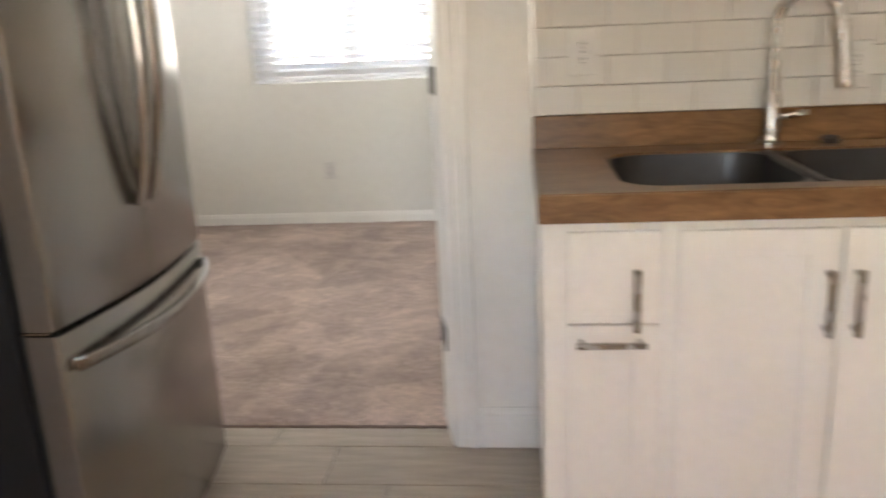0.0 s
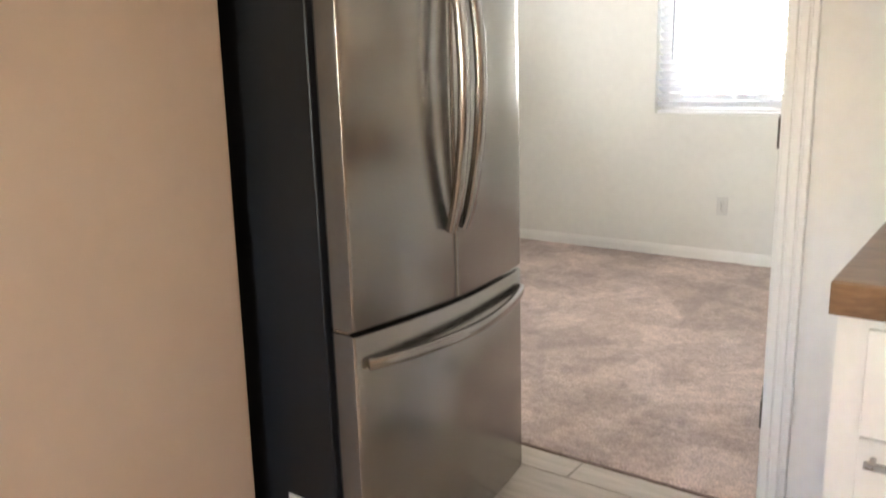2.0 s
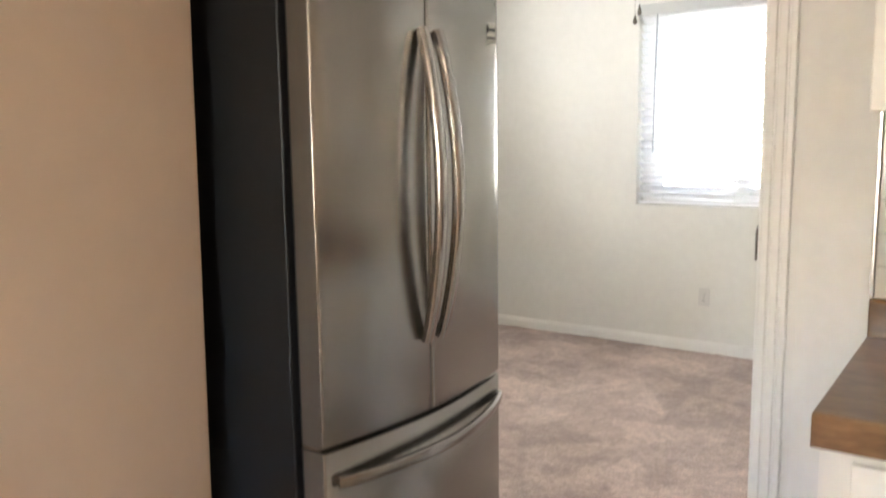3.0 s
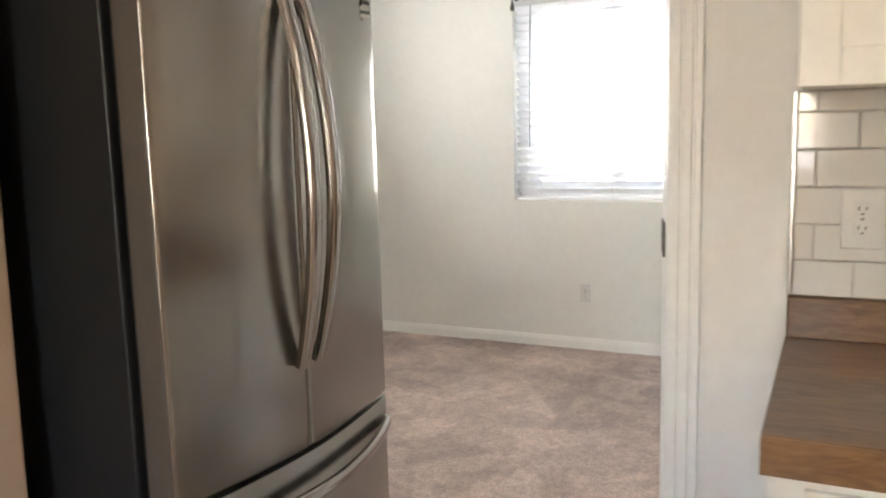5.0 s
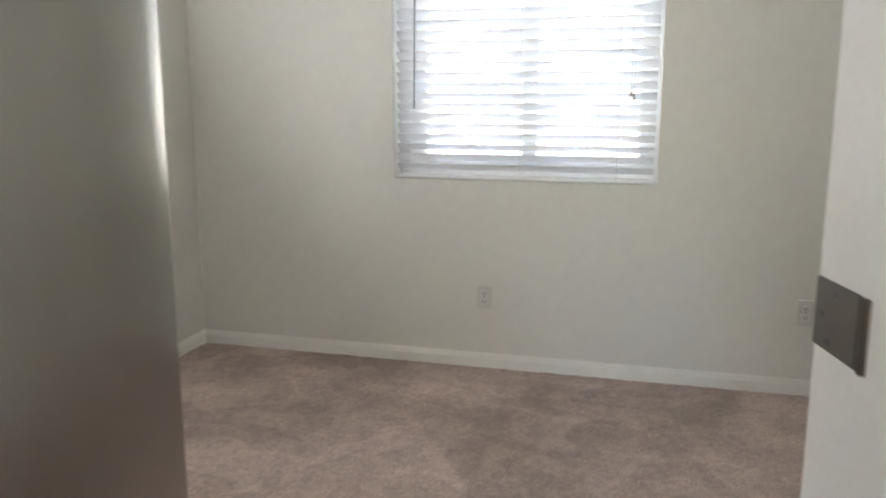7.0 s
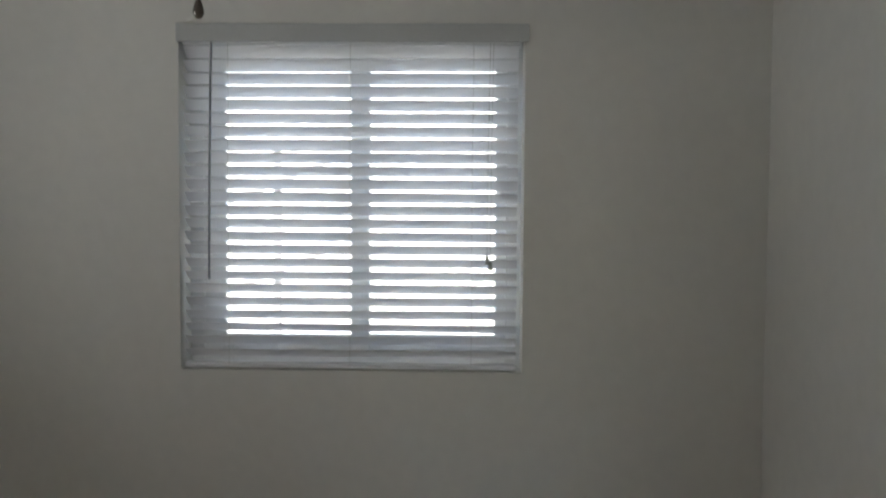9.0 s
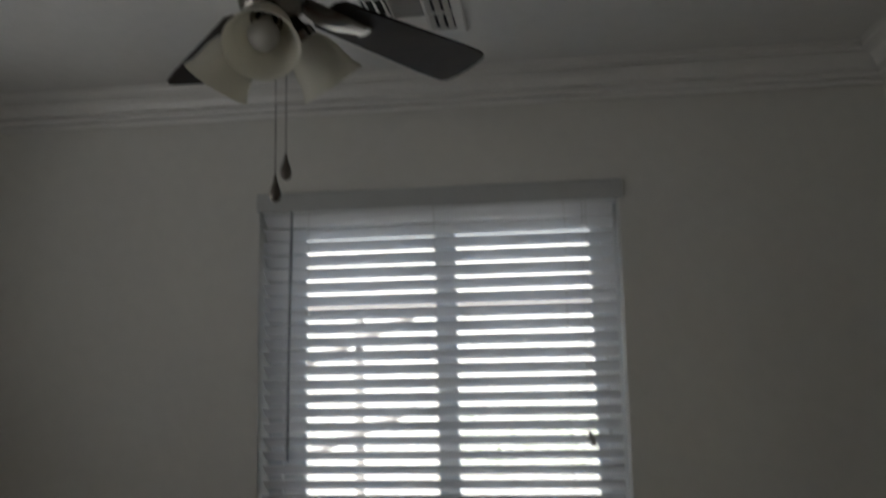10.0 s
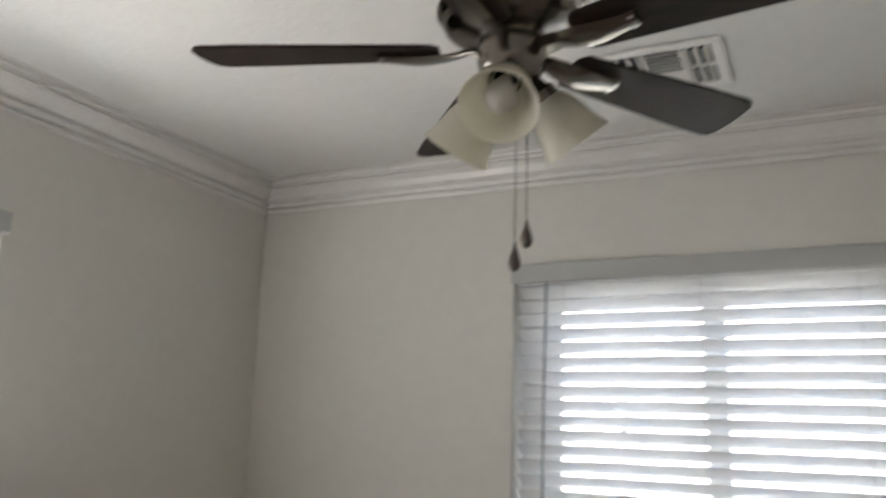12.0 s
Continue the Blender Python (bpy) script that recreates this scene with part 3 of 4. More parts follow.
def refrigerator():
    f = thing("refrigerator", "stainless steel french-door refrigerator with bottom freezer and black sides", "refrigerator", (-1.24, FYC, 0))
    child("body", boxes((-1.60, -0.944, 1.725, 2.486, 0.03, 1.722), bevel=0.006, seg=2), M_BODY, f, "black painted cabinet body")
    child("gasket", boxes((-0.944, FXB, 1.745, 2.466, 0.07, 1.735)), M_BLACK, f, "black door gasket")
    split = 2.083
    for y0, y1 in ((FY0, split - 0.002), (split + 0.002, FY1)):
        d = steel_front("door", y0, y1, 0.709, 1.756, f, "bowed brushed steel upper door")
        yh = split - 0.030 if y0 < 2 else split + 0.030
        pts = [(-0.818 + 0.054 * math.sin(math.pi * t) ** 0.8, yh + 0.006 * (1 if y0 > 2 else -1) * math.sin(math.pi * t), 0.893 + 0.736 * t) for t in np.linspace(0.0, 1, 57)]
        bm = bmesh.new()
        sweep(bm, pts, 0.0165, 0.0125, seg=28, up=(1, 0, 0), square=0.68)
        child("handle", bm, M_STEEL_H, d, "long bowed steel door handle", smooth=75)
    z = steel_front("freezer_drawer", FY0, FY1, 0.055, 0.699, f, "bowed brushed steel freezer drawer")
    pts = []
    for t in np.linspace(0, 1, 65):
        y = 1.765 + t * 0.680
        pts.append((front(y) + 0.010 + 0.042 * math.sin(math.pi * t) ** 0.7, y, 0.630 + 0.014 * t))
    bm = bmesh.new()
    sweep(bm, pts, 0.010, 0.0145, seg=28, square=0.7)
    h = child("handle", bm, M_STEEL_H, z, "long bowed steel drawer handle", smooth=75)
    for y in (1.775, 2.435):
        child("handle_mount", boxes((front(y) - 0.004, front(y) + 0.020, y - 0.011, y + 0.011, 0.620 + 0.02 * (y - 1.77), 0.646 + 0.02 * (y - 1.77)), bevel=0.004, seg=2), M_STEEL_H, z, smooth=40)
    # hinges, covers, toe grille
    child("hinge_cover", boxes((-1.13, -0.905, 1.735, 1.815, 1.722, 1.752), bevel=0.006, seg=2), M_DARKPL, f, "dark grey top hinge cover", smooth=40)
    child("hinge_cover", boxes((-1.13, -0.905, 2.396, 2.476, 1.722, 1.752), bevel=0.006, seg=2), M_DARKPL, f, "dark grey top hinge cover", smooth=40)
    child("middle_hinge", boxes((-0.955, -0.885, 1.740, 1.800, 0.7005, 0.7075), bevel=0.002), M_STEEL_H, f, "small steel hinge between door and drawer")
    child("toe_grille", boxes((-0.98, -0.935, 1.735, 2.476, 0.03, 0.068), bevel=0.004), M_DARKPL, f)
    for x, y in ((-0.99, 1.76), (-0.99, 2.45), (-1.55, 1.76), (-1.55, 2.45)):
        bm = bmesh.new()
        lathe(bm, [(0.018, 0), (0.018, 0.02), (0.008, 0.022), (0.008, 0.045)], Matrix.Translation((x, y, 0)), 14, True)
        child("foot", bm, M_DARKPL, f, smooth=40)
    # maker's badge, drawn as plain shapes
    yb, zb = 2.405, 1.656
    bx = front(yb)
    m = Matrix.Translation((bx, yb, zb)) @ pose(0, 0, 0, 0, 0, -10)
    bm = bmesh.new()
    box(bm, -0.001, 0.003, -0.027, 0.027, -0.027, 0.027, bevel=0.001, m=m)
    b = child("badge", bm, M_NICKEL, f, "small square badge")
    bm = bmesh.new()
    lathe(bm, [(0.011, 0), (0.011, 0.0015), (0.006, 0.0015), (0.006, 0)], m @ pose(0.003, -0.012, 0.009, 0, 90, 0), 16)
    child("badge_ring", bm, M_DARKPL, b)
    bm = bmesh.new()
    box(bm, 0.003, 0.0038, 0.003, 0.023, 0.004, 0.012, m=m)
    box(bm, 0.003, 0.0038, -0.022, 0.023, -0.016, -0.011, m=m)
    child("badge_bar", bm, M_DARKPL, b)
    # rating label on the side
    lb = child("label", boxes((-1.112, -1.056, 1.7238, 1.7252, 0.118, 0.244)), M_LABEL, f, "white paper rating label with a barcode")
    bm = bmesh.new()
    zz = 0.126
    while zz < 0.236:
        hgt = random.choice((0.0012, 0.002, 0.003, 0.004))
        box(bm, -1.071, -1.060, 1.7230, 1.7237, zz, zz + hgt)
        zz += hgt + random.choice((0.0012, 0.002, 0.003))
    child("barcode", bm, M_PRINT, lb)
    grey = material("grey_print", (0.35, 0.35, 0.36), 0.6)
    for k, zr in enumerate((0.140, 0.152, 0.172, 0.182, 0.206, 0.222)):
        child("print_line", boxes((-1.107, -1.081 - 0.004 * (k % 3), 1.7230, 1.7237, zr, zr + 0.0025)), grey, lb)
    return f


refrigerator()


# ---- kitchen run under and over the worktop ----
CX0, CYF, CTOP = 0.068, 1.941, 0.914


def bar_handle(parent, x, y, z, length, vertical):
    """A flat bar pull on two posts."""
    hw = 0.0065
    if vertical:
        rows = [(x - hw, x + hw, y - 0.034, y - 0.024, z - length / 2, z + length / 2)]
        rows += [(x - 0.005, x + 0.005, y - 0.026, y + 0.001, z + s * (length / 2 - 0.012) - 0.005, z + s * (length / 2 - 0.012) + 0.005) for s in (-1, 1)]
    else:
        rows = [(x - length / 2, x + length / 2, y - 0.034, y - 0.024, z - hw, z + hw)]
        rows += [(x + s * (length / 2 - 0.012) - 0.005, x + s * (length / 2 - 0.012) + 0.005, y - 0.026, y + 0.001, z - 0.005, z + 0.005) for s in (-1, 1)]
    return child("handle", boxes(*rows, bevel=0.0015), M_NICKEL, parent, "brushed nickel bar handle")


def shaker(parent, name, x0, x1, z0, z1, y, label="", rail=0.055):
    """A frame-and-panel front whose face lies at y."""
    r = min(rail, (x1 - x0) * 0.28)
    rows = [(x0, x0 + r, y, y + 0.019, z0, z1), (x1 - r, x1, y, y + 0.019, z0, z1), (x0 + r, x1 - r, y, y + 0.019, z0, z0 + r), (x0 + r, x1 - r, y, y + 0.019, z1 - r, z1)]
    d = child(name, boxes(*rows, bevel=0.0015), M_CAB, parent, label)
    child("panel", boxes((x0 + r, x1 - r, y + 0.009, y + 0.017, z0 + r, z1 - r)), M_CAB, d)
    return d


def base_unit(x0, x1, kind):
    f = thing("base_cabinet", "white painted base cabinet with brushed nickel bar handles", "cabinet", ((x0 + x1) / 2, 2.25, 0), "base cabinets under the worktop")
    rows = [(x0, x1, 1.980, YD - 0.004, 0.10, 0.700), (x0, x1, 1.980, 1.996, 0.700, 0.852), (x0, x1, 2.550, YD - 0.004, 0.700, 0.852)]
    if kind == "narrow" or x0 > 1:
        xs = x0 if kind == "narrow" else x1 - 0.016
        rows.append((xs, xs + 0.016, 1.996, 2.550, 0.700, 0.852))
    child("body", boxes(*rows), M_CAB, f)
    child("toe_kick", boxes((x0, x1, 2.045, 2.06, 0.0, 0.10)), M_CAB, f)
    if kind == "narrow":
        d = child("drawer_front", boxes((x0 + 0.052, x1 - 0.006, 1.964, 1.979, 0.630, 0.828), bevel=0.002), M_CAB, f)
        bar_handle(d, 0.268, 1.964, 0.687, 0.135, True)
        d = shaker(f, "door", x0 + 0.052, x1 - 0.006, 0.125, 0.624, 1.964)
        bar_handle(d, 0.217, 1.964, 0.590, 0.145, False)
    else:
        xc = (x0 + x1) / 2
        for a, b, xh in ((x0 + 0.03, xc - 0.006, xc - 0.024), (xc + 0.006, x1 - 0.03, xc + 0.032)):
            d = shaker(f, "door", a, b, 0.125, 0.826, 1.964)
            bar_handle(d, xh, 1.964, 0.676, 0.142, True)
    return f


base_unit(0.077, 0.324, "narrow")
base_unit(0.326, 1.020, "double")
base_unit(1.022, 1.740, "double")

# continuous wooden worktop with a cut-out for the sink
SX0, SX1, SY0, SY1 = 0.246, 1.050, 2.003, 2.430
w = thing("worktop", "oiled reddish brown butcher-block worktop with a low back strip", "worktop", (0.95, 2.25, 0.853))
bm = bmesh.new()
inner, outer, hole_r = [], [], 0.090
for k, (hx, hy, ox, oy, sx, sy) in enumerate(((SX1, SY1, 1.77, YD - 0.004, -1, -1), (SX0, SY1, CX0, YD - 0.004, 1, -1), (SX0, SY0, CX0, CYF, 1, 1), (SX1, SY0, 1.77, CYF, -1, 1))):
    arc, rim = [], []
    for i in range(9):
        a = i / 8 * math.pi / 2
        arc.append((hx + sx * hole_r * (1 - math.cos(a)), hy + sy * hole_r * (1 - math.sin(a))))
        u = hy + sy * hole_r
        v = hx + sx * hole_r
        rim.append((ox, u + (oy - u) * i / 4) if i <= 4 else (ox + (v - ox) * (i - 4) / 4, oy))
    inner += arc if k % 2 == 0 else arc[::-1]
    outer += rim if k % 2 == 0 else rim[::-1]
rings = [[(x, y, z) for x, y in loop] for loop, z in ((outer, 0.853), (outer, CTOP), (inner, CTOP), (inner, 0.853), (outer, 0.853))]
skin(bm, rings, caps=False)
bmesh.ops.remove_doubles(bm, verts=bm.verts, dist=1e-5)
bmesh.ops.bevel(bm, geom=[e for e in bm.edges if all(v.co.z > 0.9 for v in e.verts) and len(e.link_faces) == 2 and e.calc_face_angle(0) > 1], offset=0.003, segments=2, affect="EDGES")
child("slab", bm, M_COUNTER, w)
child("back_strip", boxes((CX0 + 0.002, 1.77, 2.545, YD - 0.004, CTOP, 1.002), bevel=0.002), M_COUNTER, w, "low wooden back strip")


def bowl(bm, x0, x1, y0, y1, ztop, zbot, r=0.09):
    def ring(inset, z, rr):
        pts = []
        for cx, cy, a0 in ((x1 - inset - rr, y1 - inset - rr, 0), (x0 + inset + rr, y1 - inset - rr, 90), (x0 + inset + rr, y0 + inset + rr, 180), (x1 - inset - rr, y0 + inset + rr, 270)):
            pts += [(cx + rr * math.cos(radians(a0 + t)), cy + rr * math.sin(radians(a0 + t)), z) for t in (0, 22, 45, 67, 90)]
        return pts
    skin(bm, [ring(-0.03, ztop, r), ring(0, ztop, r), ring(0.002, ztop - 0.012, r), ring(0.012, zbot + 0.03, r), ring(0.04, zbot, r), ring(0.12, zbot - 0.004, 0.03), ring(0.175, zbot - 0.005, 0.01)], caps=False)
    bm.faces.new(list(bm.verts)[-20:])
    return bm


s = thing("kitchen_sink", "black double-bowl sink set into the worktop", "sink", (0.68, 2.25, 0.72))
xm = (SX0 + SX1) / 2
child("bowl", bowl(bmesh.new(), SX0 + 0.004, xm - 0.012, SY0 + 0.004, SY1 - 0.004, CTOP - 0.005, 0.72), M_SINK, s, smooth=50)
child("bowl", bowl(bmesh.new(), xm + 0.012, SX1 - 0.004, SY0 + 0.004, SY1 - 0.004, CTOP - 0.005, 0.72), M_SINK, s, smooth=50)
child("divider", boxes((xm - 0.013, xm + 0.013, SY0 + 0.01, SY1 - 0.01, 0.80, CTOP + 0.0005), bevel=0.004, seg=2), M_SINK, s, smooth=40)
for x in ((SX0 + xm) / 2, (SX1 + xm) / 2):
    bm = bmesh.new()
    lathe(bm, [(0.001, 0.718), (0.03, 0.718), (0.042, 0.7215), (0.045, 0.719)], Matrix.Translation((x, 2.25, 0)), 20)
    child("drain", bm, M_NICKEL, s, smooth=40)


def faucet():
    x, y = 0.680, 2.510
    f = thing("kitchen_faucet", "tall brushed nickel gooseneck faucet behind the sink", "faucet", (x, y, CTOP))
    bm = bmesh.new()
    lathe(bm, [(0.028, CTOP), (0.028, CTOP + 0.006), (0.021, CTOP + 0.012), (0.019, CTOP + 0.03), (0.019, CTOP + 0.13), (0.014, CTOP + 0.14)], Matrix.Translation((x, y, 0)), 24, True)
    child("base", bm, M_NICKEL, f, smooth=40)
    pts = [(x, y, CTOP + 0.12 + 0.042 * k) for k in range(5)]
    R, zc = 0.074, CTOP + 0.300
    dx, dy = math.cos(radians(-28)), math.sin(radians(-28))
    for a in range(180, -1, -15):
        u = R + R * math.cos(radians(a))
        pts.append((x + dx * u, y + dy * u, zc + R * math.sin(radians(a))))
    bm = bmesh.new()
    sweep(bm, pts, 0.0115, seg=14, up=(dy, -dx, 0.001))
    child("spout", bm, M_NICKEL, f, smooth=50)
    e, d = Vector(pts[-1]), (Vector(pts[-1]) - Vector(pts[-2])).normalized()
    bm = bmesh.new()
    sweep(bm, [e - d * 0.005, e + d * 0.04, e + d * 0.05, e + d * 0.10, e + d * 0.155], 0.0150, seg=14, up=(0, 1, 0.2))
    child("spray_head", bm, M_NICKEL, f, smooth=50)
    bm = bmesh.new()
    sweep(bm, [(x + 0.015, y, CTOP + 0.07), (x + 0.04, y - 0.004, CTOP + 0.072), (x + 0.085, y - 0.012, CTOP + 0.082)], 0.0075, seg=10)
    child("lever", bm, M_NICKEL, f, smooth=50)


faucet()
bm = bmesh.new()
lathe(bm, [(0.022, CTOP), (0.022, CTOP + 0.012), (0.014, CTOP + 0.018), (0.001, CTOP + 0.02)], Matrix.Translation((0.83, 2.505, 0)), 20, True)
tagged(part("sink_hole_cap", bm, M_DARKPL, smooth=40), "small dark round cap on the worktop behind the sink", "hole cap")


def wall_unit(x0, x1):
    f = thing("wall_cabinet", "white painted wall cabinet over the worktop", "cabinet", ((x0 + x1) / 2, 2.41, 1.42), "wall cabinets over the worktop")
    child("body", boxes((x0, x1, 2.262, YD - 0.004, 1.425, 2.20), bevel=0.002), M_CAB, f)
    xc = (x0 + x1) / 2
    for a, b, xh in ((x0 + 0.004, xc - 0.002, xc - 0.032), (xc + 0.002, x1 - 0.004, xc + 0.032)):
        d = shaker(f, "door", a, b, 1.418, 2.195, 2.242, rail=0.062)
        bar_handle(d, xh, 2.242, 1.52, 0.14, True)
    return f


wall_unit(0.086, 0.786)
wall_unit(0.790, 1.490)
outlet((0.203, 2.556, 1.166), 0, "white duplex outlet on the tiled kitchen backsplash", w=0.078, h=0.122)
outlet((0.895, 2.556, 1.105), 90 - 90, "white duplex outlet on the tiled kitchen backsplash", w=0.078, h=0.122)


# ---- ceiling fan ----
FX, FY = -1.146, 4.12


def ceiling_fan():
    f = thing("ceiling_fan", "five-blade dark walnut ceiling fan with pewter motor and three frosted shades", "ceiling fan", (FX, FY, ZC))
    T = Matrix.Translation((FX, FY, 0))
    bm = bmesh.new()
    lathe(bm, [(0.072, ZC), (0.075, ZC - 0.010), (0.074, ZC - 0.030), (0.064, ZC - 0.060), (0.052, ZC - 0.076), (0.047, ZC - 0.080), (0.047, ZC - 0.087), (0.034, ZC - 0.095), (0.018, ZC - 0.094)], T, 36)
    child("canopy", bm, M_PEWTER, f, "brushed pewter canopy", smooth=35)
    bm = bmesh.new()
    lathe(bm, [(0.0125, ZC - 0.07), (0.0125, 2.390), (0.021, 2.388), (0.021, 2.372)], T, 20)
    child("downrod", bm, M_PEWTER, f, smooth=35)
    bm = bmesh.new()
    lathe(bm, [(0.020, 2.381), (0.040, 2.378), (0.068, 2.374), (0.098, 2.364), (0.120, 2.348), (0.130, 2.331), (0.130, 2.324), (0.125, 2.321), (0.126, 2.317), (0.120, 2.314), (0.121, 2.309), (0.114, 2.297), (0.097, 2.286), (0.072, 2.282), (0.060, 2.276)], T, 48)
    child("motor", bm, M_PEWTER, f, "brushed pewter motor housing", smooth=25)
    bm = bmesh.new()
    lathe(bm, [(0.058, 2.292), (0.061, 2.288), (0.061, 2.276), (0.058, 2.272), (0.0585, 2.270), (0.0585, 2.236), (0.055, 2.222), (0.046, 2.207), (0.032, 2.196), (0.016, 2.190), (0.001, 2.188)], T, 40)
    child("switch_housing", bm, M_PEWTER, f, smooth=25)
    for k in range(5):
        a = radians(FAN_TURN + 72 * k + (3.5 if k == 0 else 0))
        R = Matrix.Translation((FX, FY, FAN_Z)) @ Matrix.Rotation(a, 4, "Z")
        tilt = R @ Matrix.Rotation(radians(-12), 4, "X")
        # blade: rounded outline, thin, pitched
        outline = [(0.135, -0.046), (0.30, -0.056), (0.46, -0.066), (0.516, -0.067), (0.531, -0.063), (0.539, -0.052), (0.545, -0.020), (0.547, 0.010), (0.545, 0.046), (0.538, 0.059), (0.524, 0.066), (0.46, 0.066), (0.30, 0.056), (0.135, 0.046), (0.122, 0.030), (0.122, -0.030)]
        bm = bmesh.new()
        skin(bm, [[tilt @ Vector((u, v, z)) for u, v in outline] for z in (0.0, 0.006)])
        b = child("blade", bm, M_BLADE, f, "dark walnut fan blade")
        bm = bmesh.new()
        rows = []
        for t in np.linspace(0, 1, 12):
            u = 0.058 + 0.172 * t
            hw = 0.013 + 0.012 * math.sin(math.pi * min(1, t * 1.15)) + 0.006 * t
            zz = -0.004 - 0.020 * (1 - t) ** 2 * 0.0 - 0.012 * math.sin(math.pi * t) + 0.012 * (1 - t)
            rows.append([tilt @ Vector((u, s * hw, zz + dz)) for s, dz in ((-1, 0), (-0.5, -0.005), (0.5, -0.005), (1, 0), (0.6, 0.003), (-0.6, 0.003))])
        skin(bm, rows)
        iron = child("blade_iron", bm, M_PEWTER, b, "curved pewter blade bracket", smooth=40)
        for u, v in ((0.222, 0.012), (0.222, -0.012), (0.196, 0.0)):
            bm = bmesh.new()
            lathe(bm, [(0.0045, 0.0), (0.004, -0.0025), (0.001, -0.003)], tilt @ Matrix.Translation((u, v, -0.008)), 10, True)
            b_screw = part("screw", bm, M_NICKEL, iron, "small bright screw head", smooth=40)
            b_screw.matrix_parent_inverse = iron.matrix_world.inverted()
    for k in range(3):
        a = radians(SHADE_TURN + 120 * k)
        R = Matrix.Translation((FX, FY, 2.193)) @ Matrix.Rotation(a, 4, "Z")
        D = R @ pose(0.046, 0, 0.004, 0, 0, 0) @ Matrix.Rotation(radians(180 - 40), 4, "Y") @ Matrix.Scale(0.90, 4)
        bm = bmesh.new()
        lathe(bm, [(0.016, -0.02), (0.020, 0.0), (0.030, 0.010), (0.031, 0.030), (0.026, 0.034)], D, 20)
        arm = child("lamp_holder", bm, M_PEWTER, f, "pewter lamp holder", smooth=40)
        bm = bmesh.new()
        prof = [(0.024, 0.022), (0.033, 0.030), (0.045, 0.048), (0.053, 0.070), (0.057, 0.092), (0.061, 0.110), (0.068, 0.126), (0.0705, 0.131)]
        lathe(bm, prof + [(0.0685, 0.131)] + [(r - 0.0035, z) for r, z in reversed(prof[:-1])], D, 40)
        child("shade", bm, M_FROST, f, "frosted alabaster glass bell shade", smooth=60)
        bm = bmesh.new()
        lathe(bm, [(0.013, 0.03), (0.016, 0.05), (0.027, 0.075), (0.030, 0.090), (0.025, 0.107), (0.012, 0.117), (0.001, 0.119)], D, 20)
        child("bulb", bm, M_BULB, arm, "frosted light bulb", smooth=60)
    for x, y, zb in ((-1.140, 4.129, 1.892), (-1.128, 4.150, 1.934)):
        bm = bmesh.new()
        z = zb + 0.030
        while z < 2.215:
            bmesh.ops.create_icosphere(bm, subdivisions=1, radius=0.0017, matrix=Matrix.Translation((x, y, z)))
            z += 0.0042
        c = child("pull_chain", bm, M_CHAIN, f, "dark bead pull chain")
        bm = bmesh.new()
        lathe(bm, [(0.001, -0.014), (0.007, -0.011), (0.0105, -0.002), (0.009, 0.008), (0.004, 0.022), (0.002, 0.034)], Matrix.Translation((x, y, zb)), 16, True)
        child("pull_weight", bm, M_CHAIN, c, "teardrop metal pull weight", smooth=50)
    return f


ceiling_fan()


def ceiling_vent():
    x0, x1, y0, y1 = -1.185, -0.885, 4.83, 5.115
    f = thing("ceiling_vent", "white four-way louvred ceiling air register", "air vent", ((x0 + x1) / 2, (y0 + y1) / 2, ZC))
    z = ZC - 0.002
    # flat dark sheet puts the unlit duct's darkness behind the slats
    child("backing", boxes((x0 + 0.02, x1 - 0.02, y0 + 0.02, y1 - 0.02, z - 0.001, z + 0.001)), M_DUCT, f)
    b = 0.028
    child("frame", boxes((x0, x1, y0, y0 + b, z - 0.008, z), (x0, x1, y1 - b, y1, z - 0.008, z), (x0, x0 + b, y0 + b, y1 - b, z - 0.008, z), (x1 - b, x1, y0 + b, y1 - b, z - 0.008, z), bevel=0.002), M_TRIM, f)
    xa, xb, ya, yb = x0 + b, x1 - b, y0 + b, y1 - b
    xm0, xm1 = xa + (xb - xa) * 0.31, xa + (xb - xa) * 0.69
    child("divider", boxes((xm0 - 0.003, xm0 + 0.003, ya, yb, z - 0.010, z - 0.001), (xm1 - 0.003, xm1 + 0.003, ya, yb, z - 0.010, z - 0.001), ((xa), xm0, (ya + yb) / 2 - 0.003, (ya + yb) / 2 + 0.003, z - 0.010, z - 0.001), (xm1, xb, (ya + yb) / 2 - 0.003, (ya + yb) / 2 + 0.003, z - 0.010, z - 0.001)), M_TRIM, f)

    def slat(cx, cy, length, along_x, tilt):
        m = Matrix.Translation((cx, cy, z - 0.008)) @ Matrix.Rotation(0 if along_x else radians(90), 4, "Z") @ Matrix.Rotation(radians(tilt), 4, "X")
        bm = bmesh.new()
        box(bm, -length / 2, length / 2, -0.009, 0.009, -0.0008, 0.0008, m=m)
        child("slat", bm, M_TRIM, f)

    for i in range(11):
        cy = ya + (yb - ya) * (i + 0.5) / 11
        slat((xm0 + xm1) / 2, cy, xm1 - xm0 - 0.008, True, 48 if i < 6 else -48)
    for cx0, cx1, tl in ((xa, xm0, 45), (xm1, xb, -45)):
        for cy0, cy1 in ((ya, (ya + yb) / 2), ((ya + yb) / 2, yb)):
            for i in range(3):
                slat(cx0 + (cx1 - cx0) * (i + 0.5) / 3, (cy0 + cy1) / 2, cy1 - cy0 - 0.010, False, tl)


ceiling_vent()


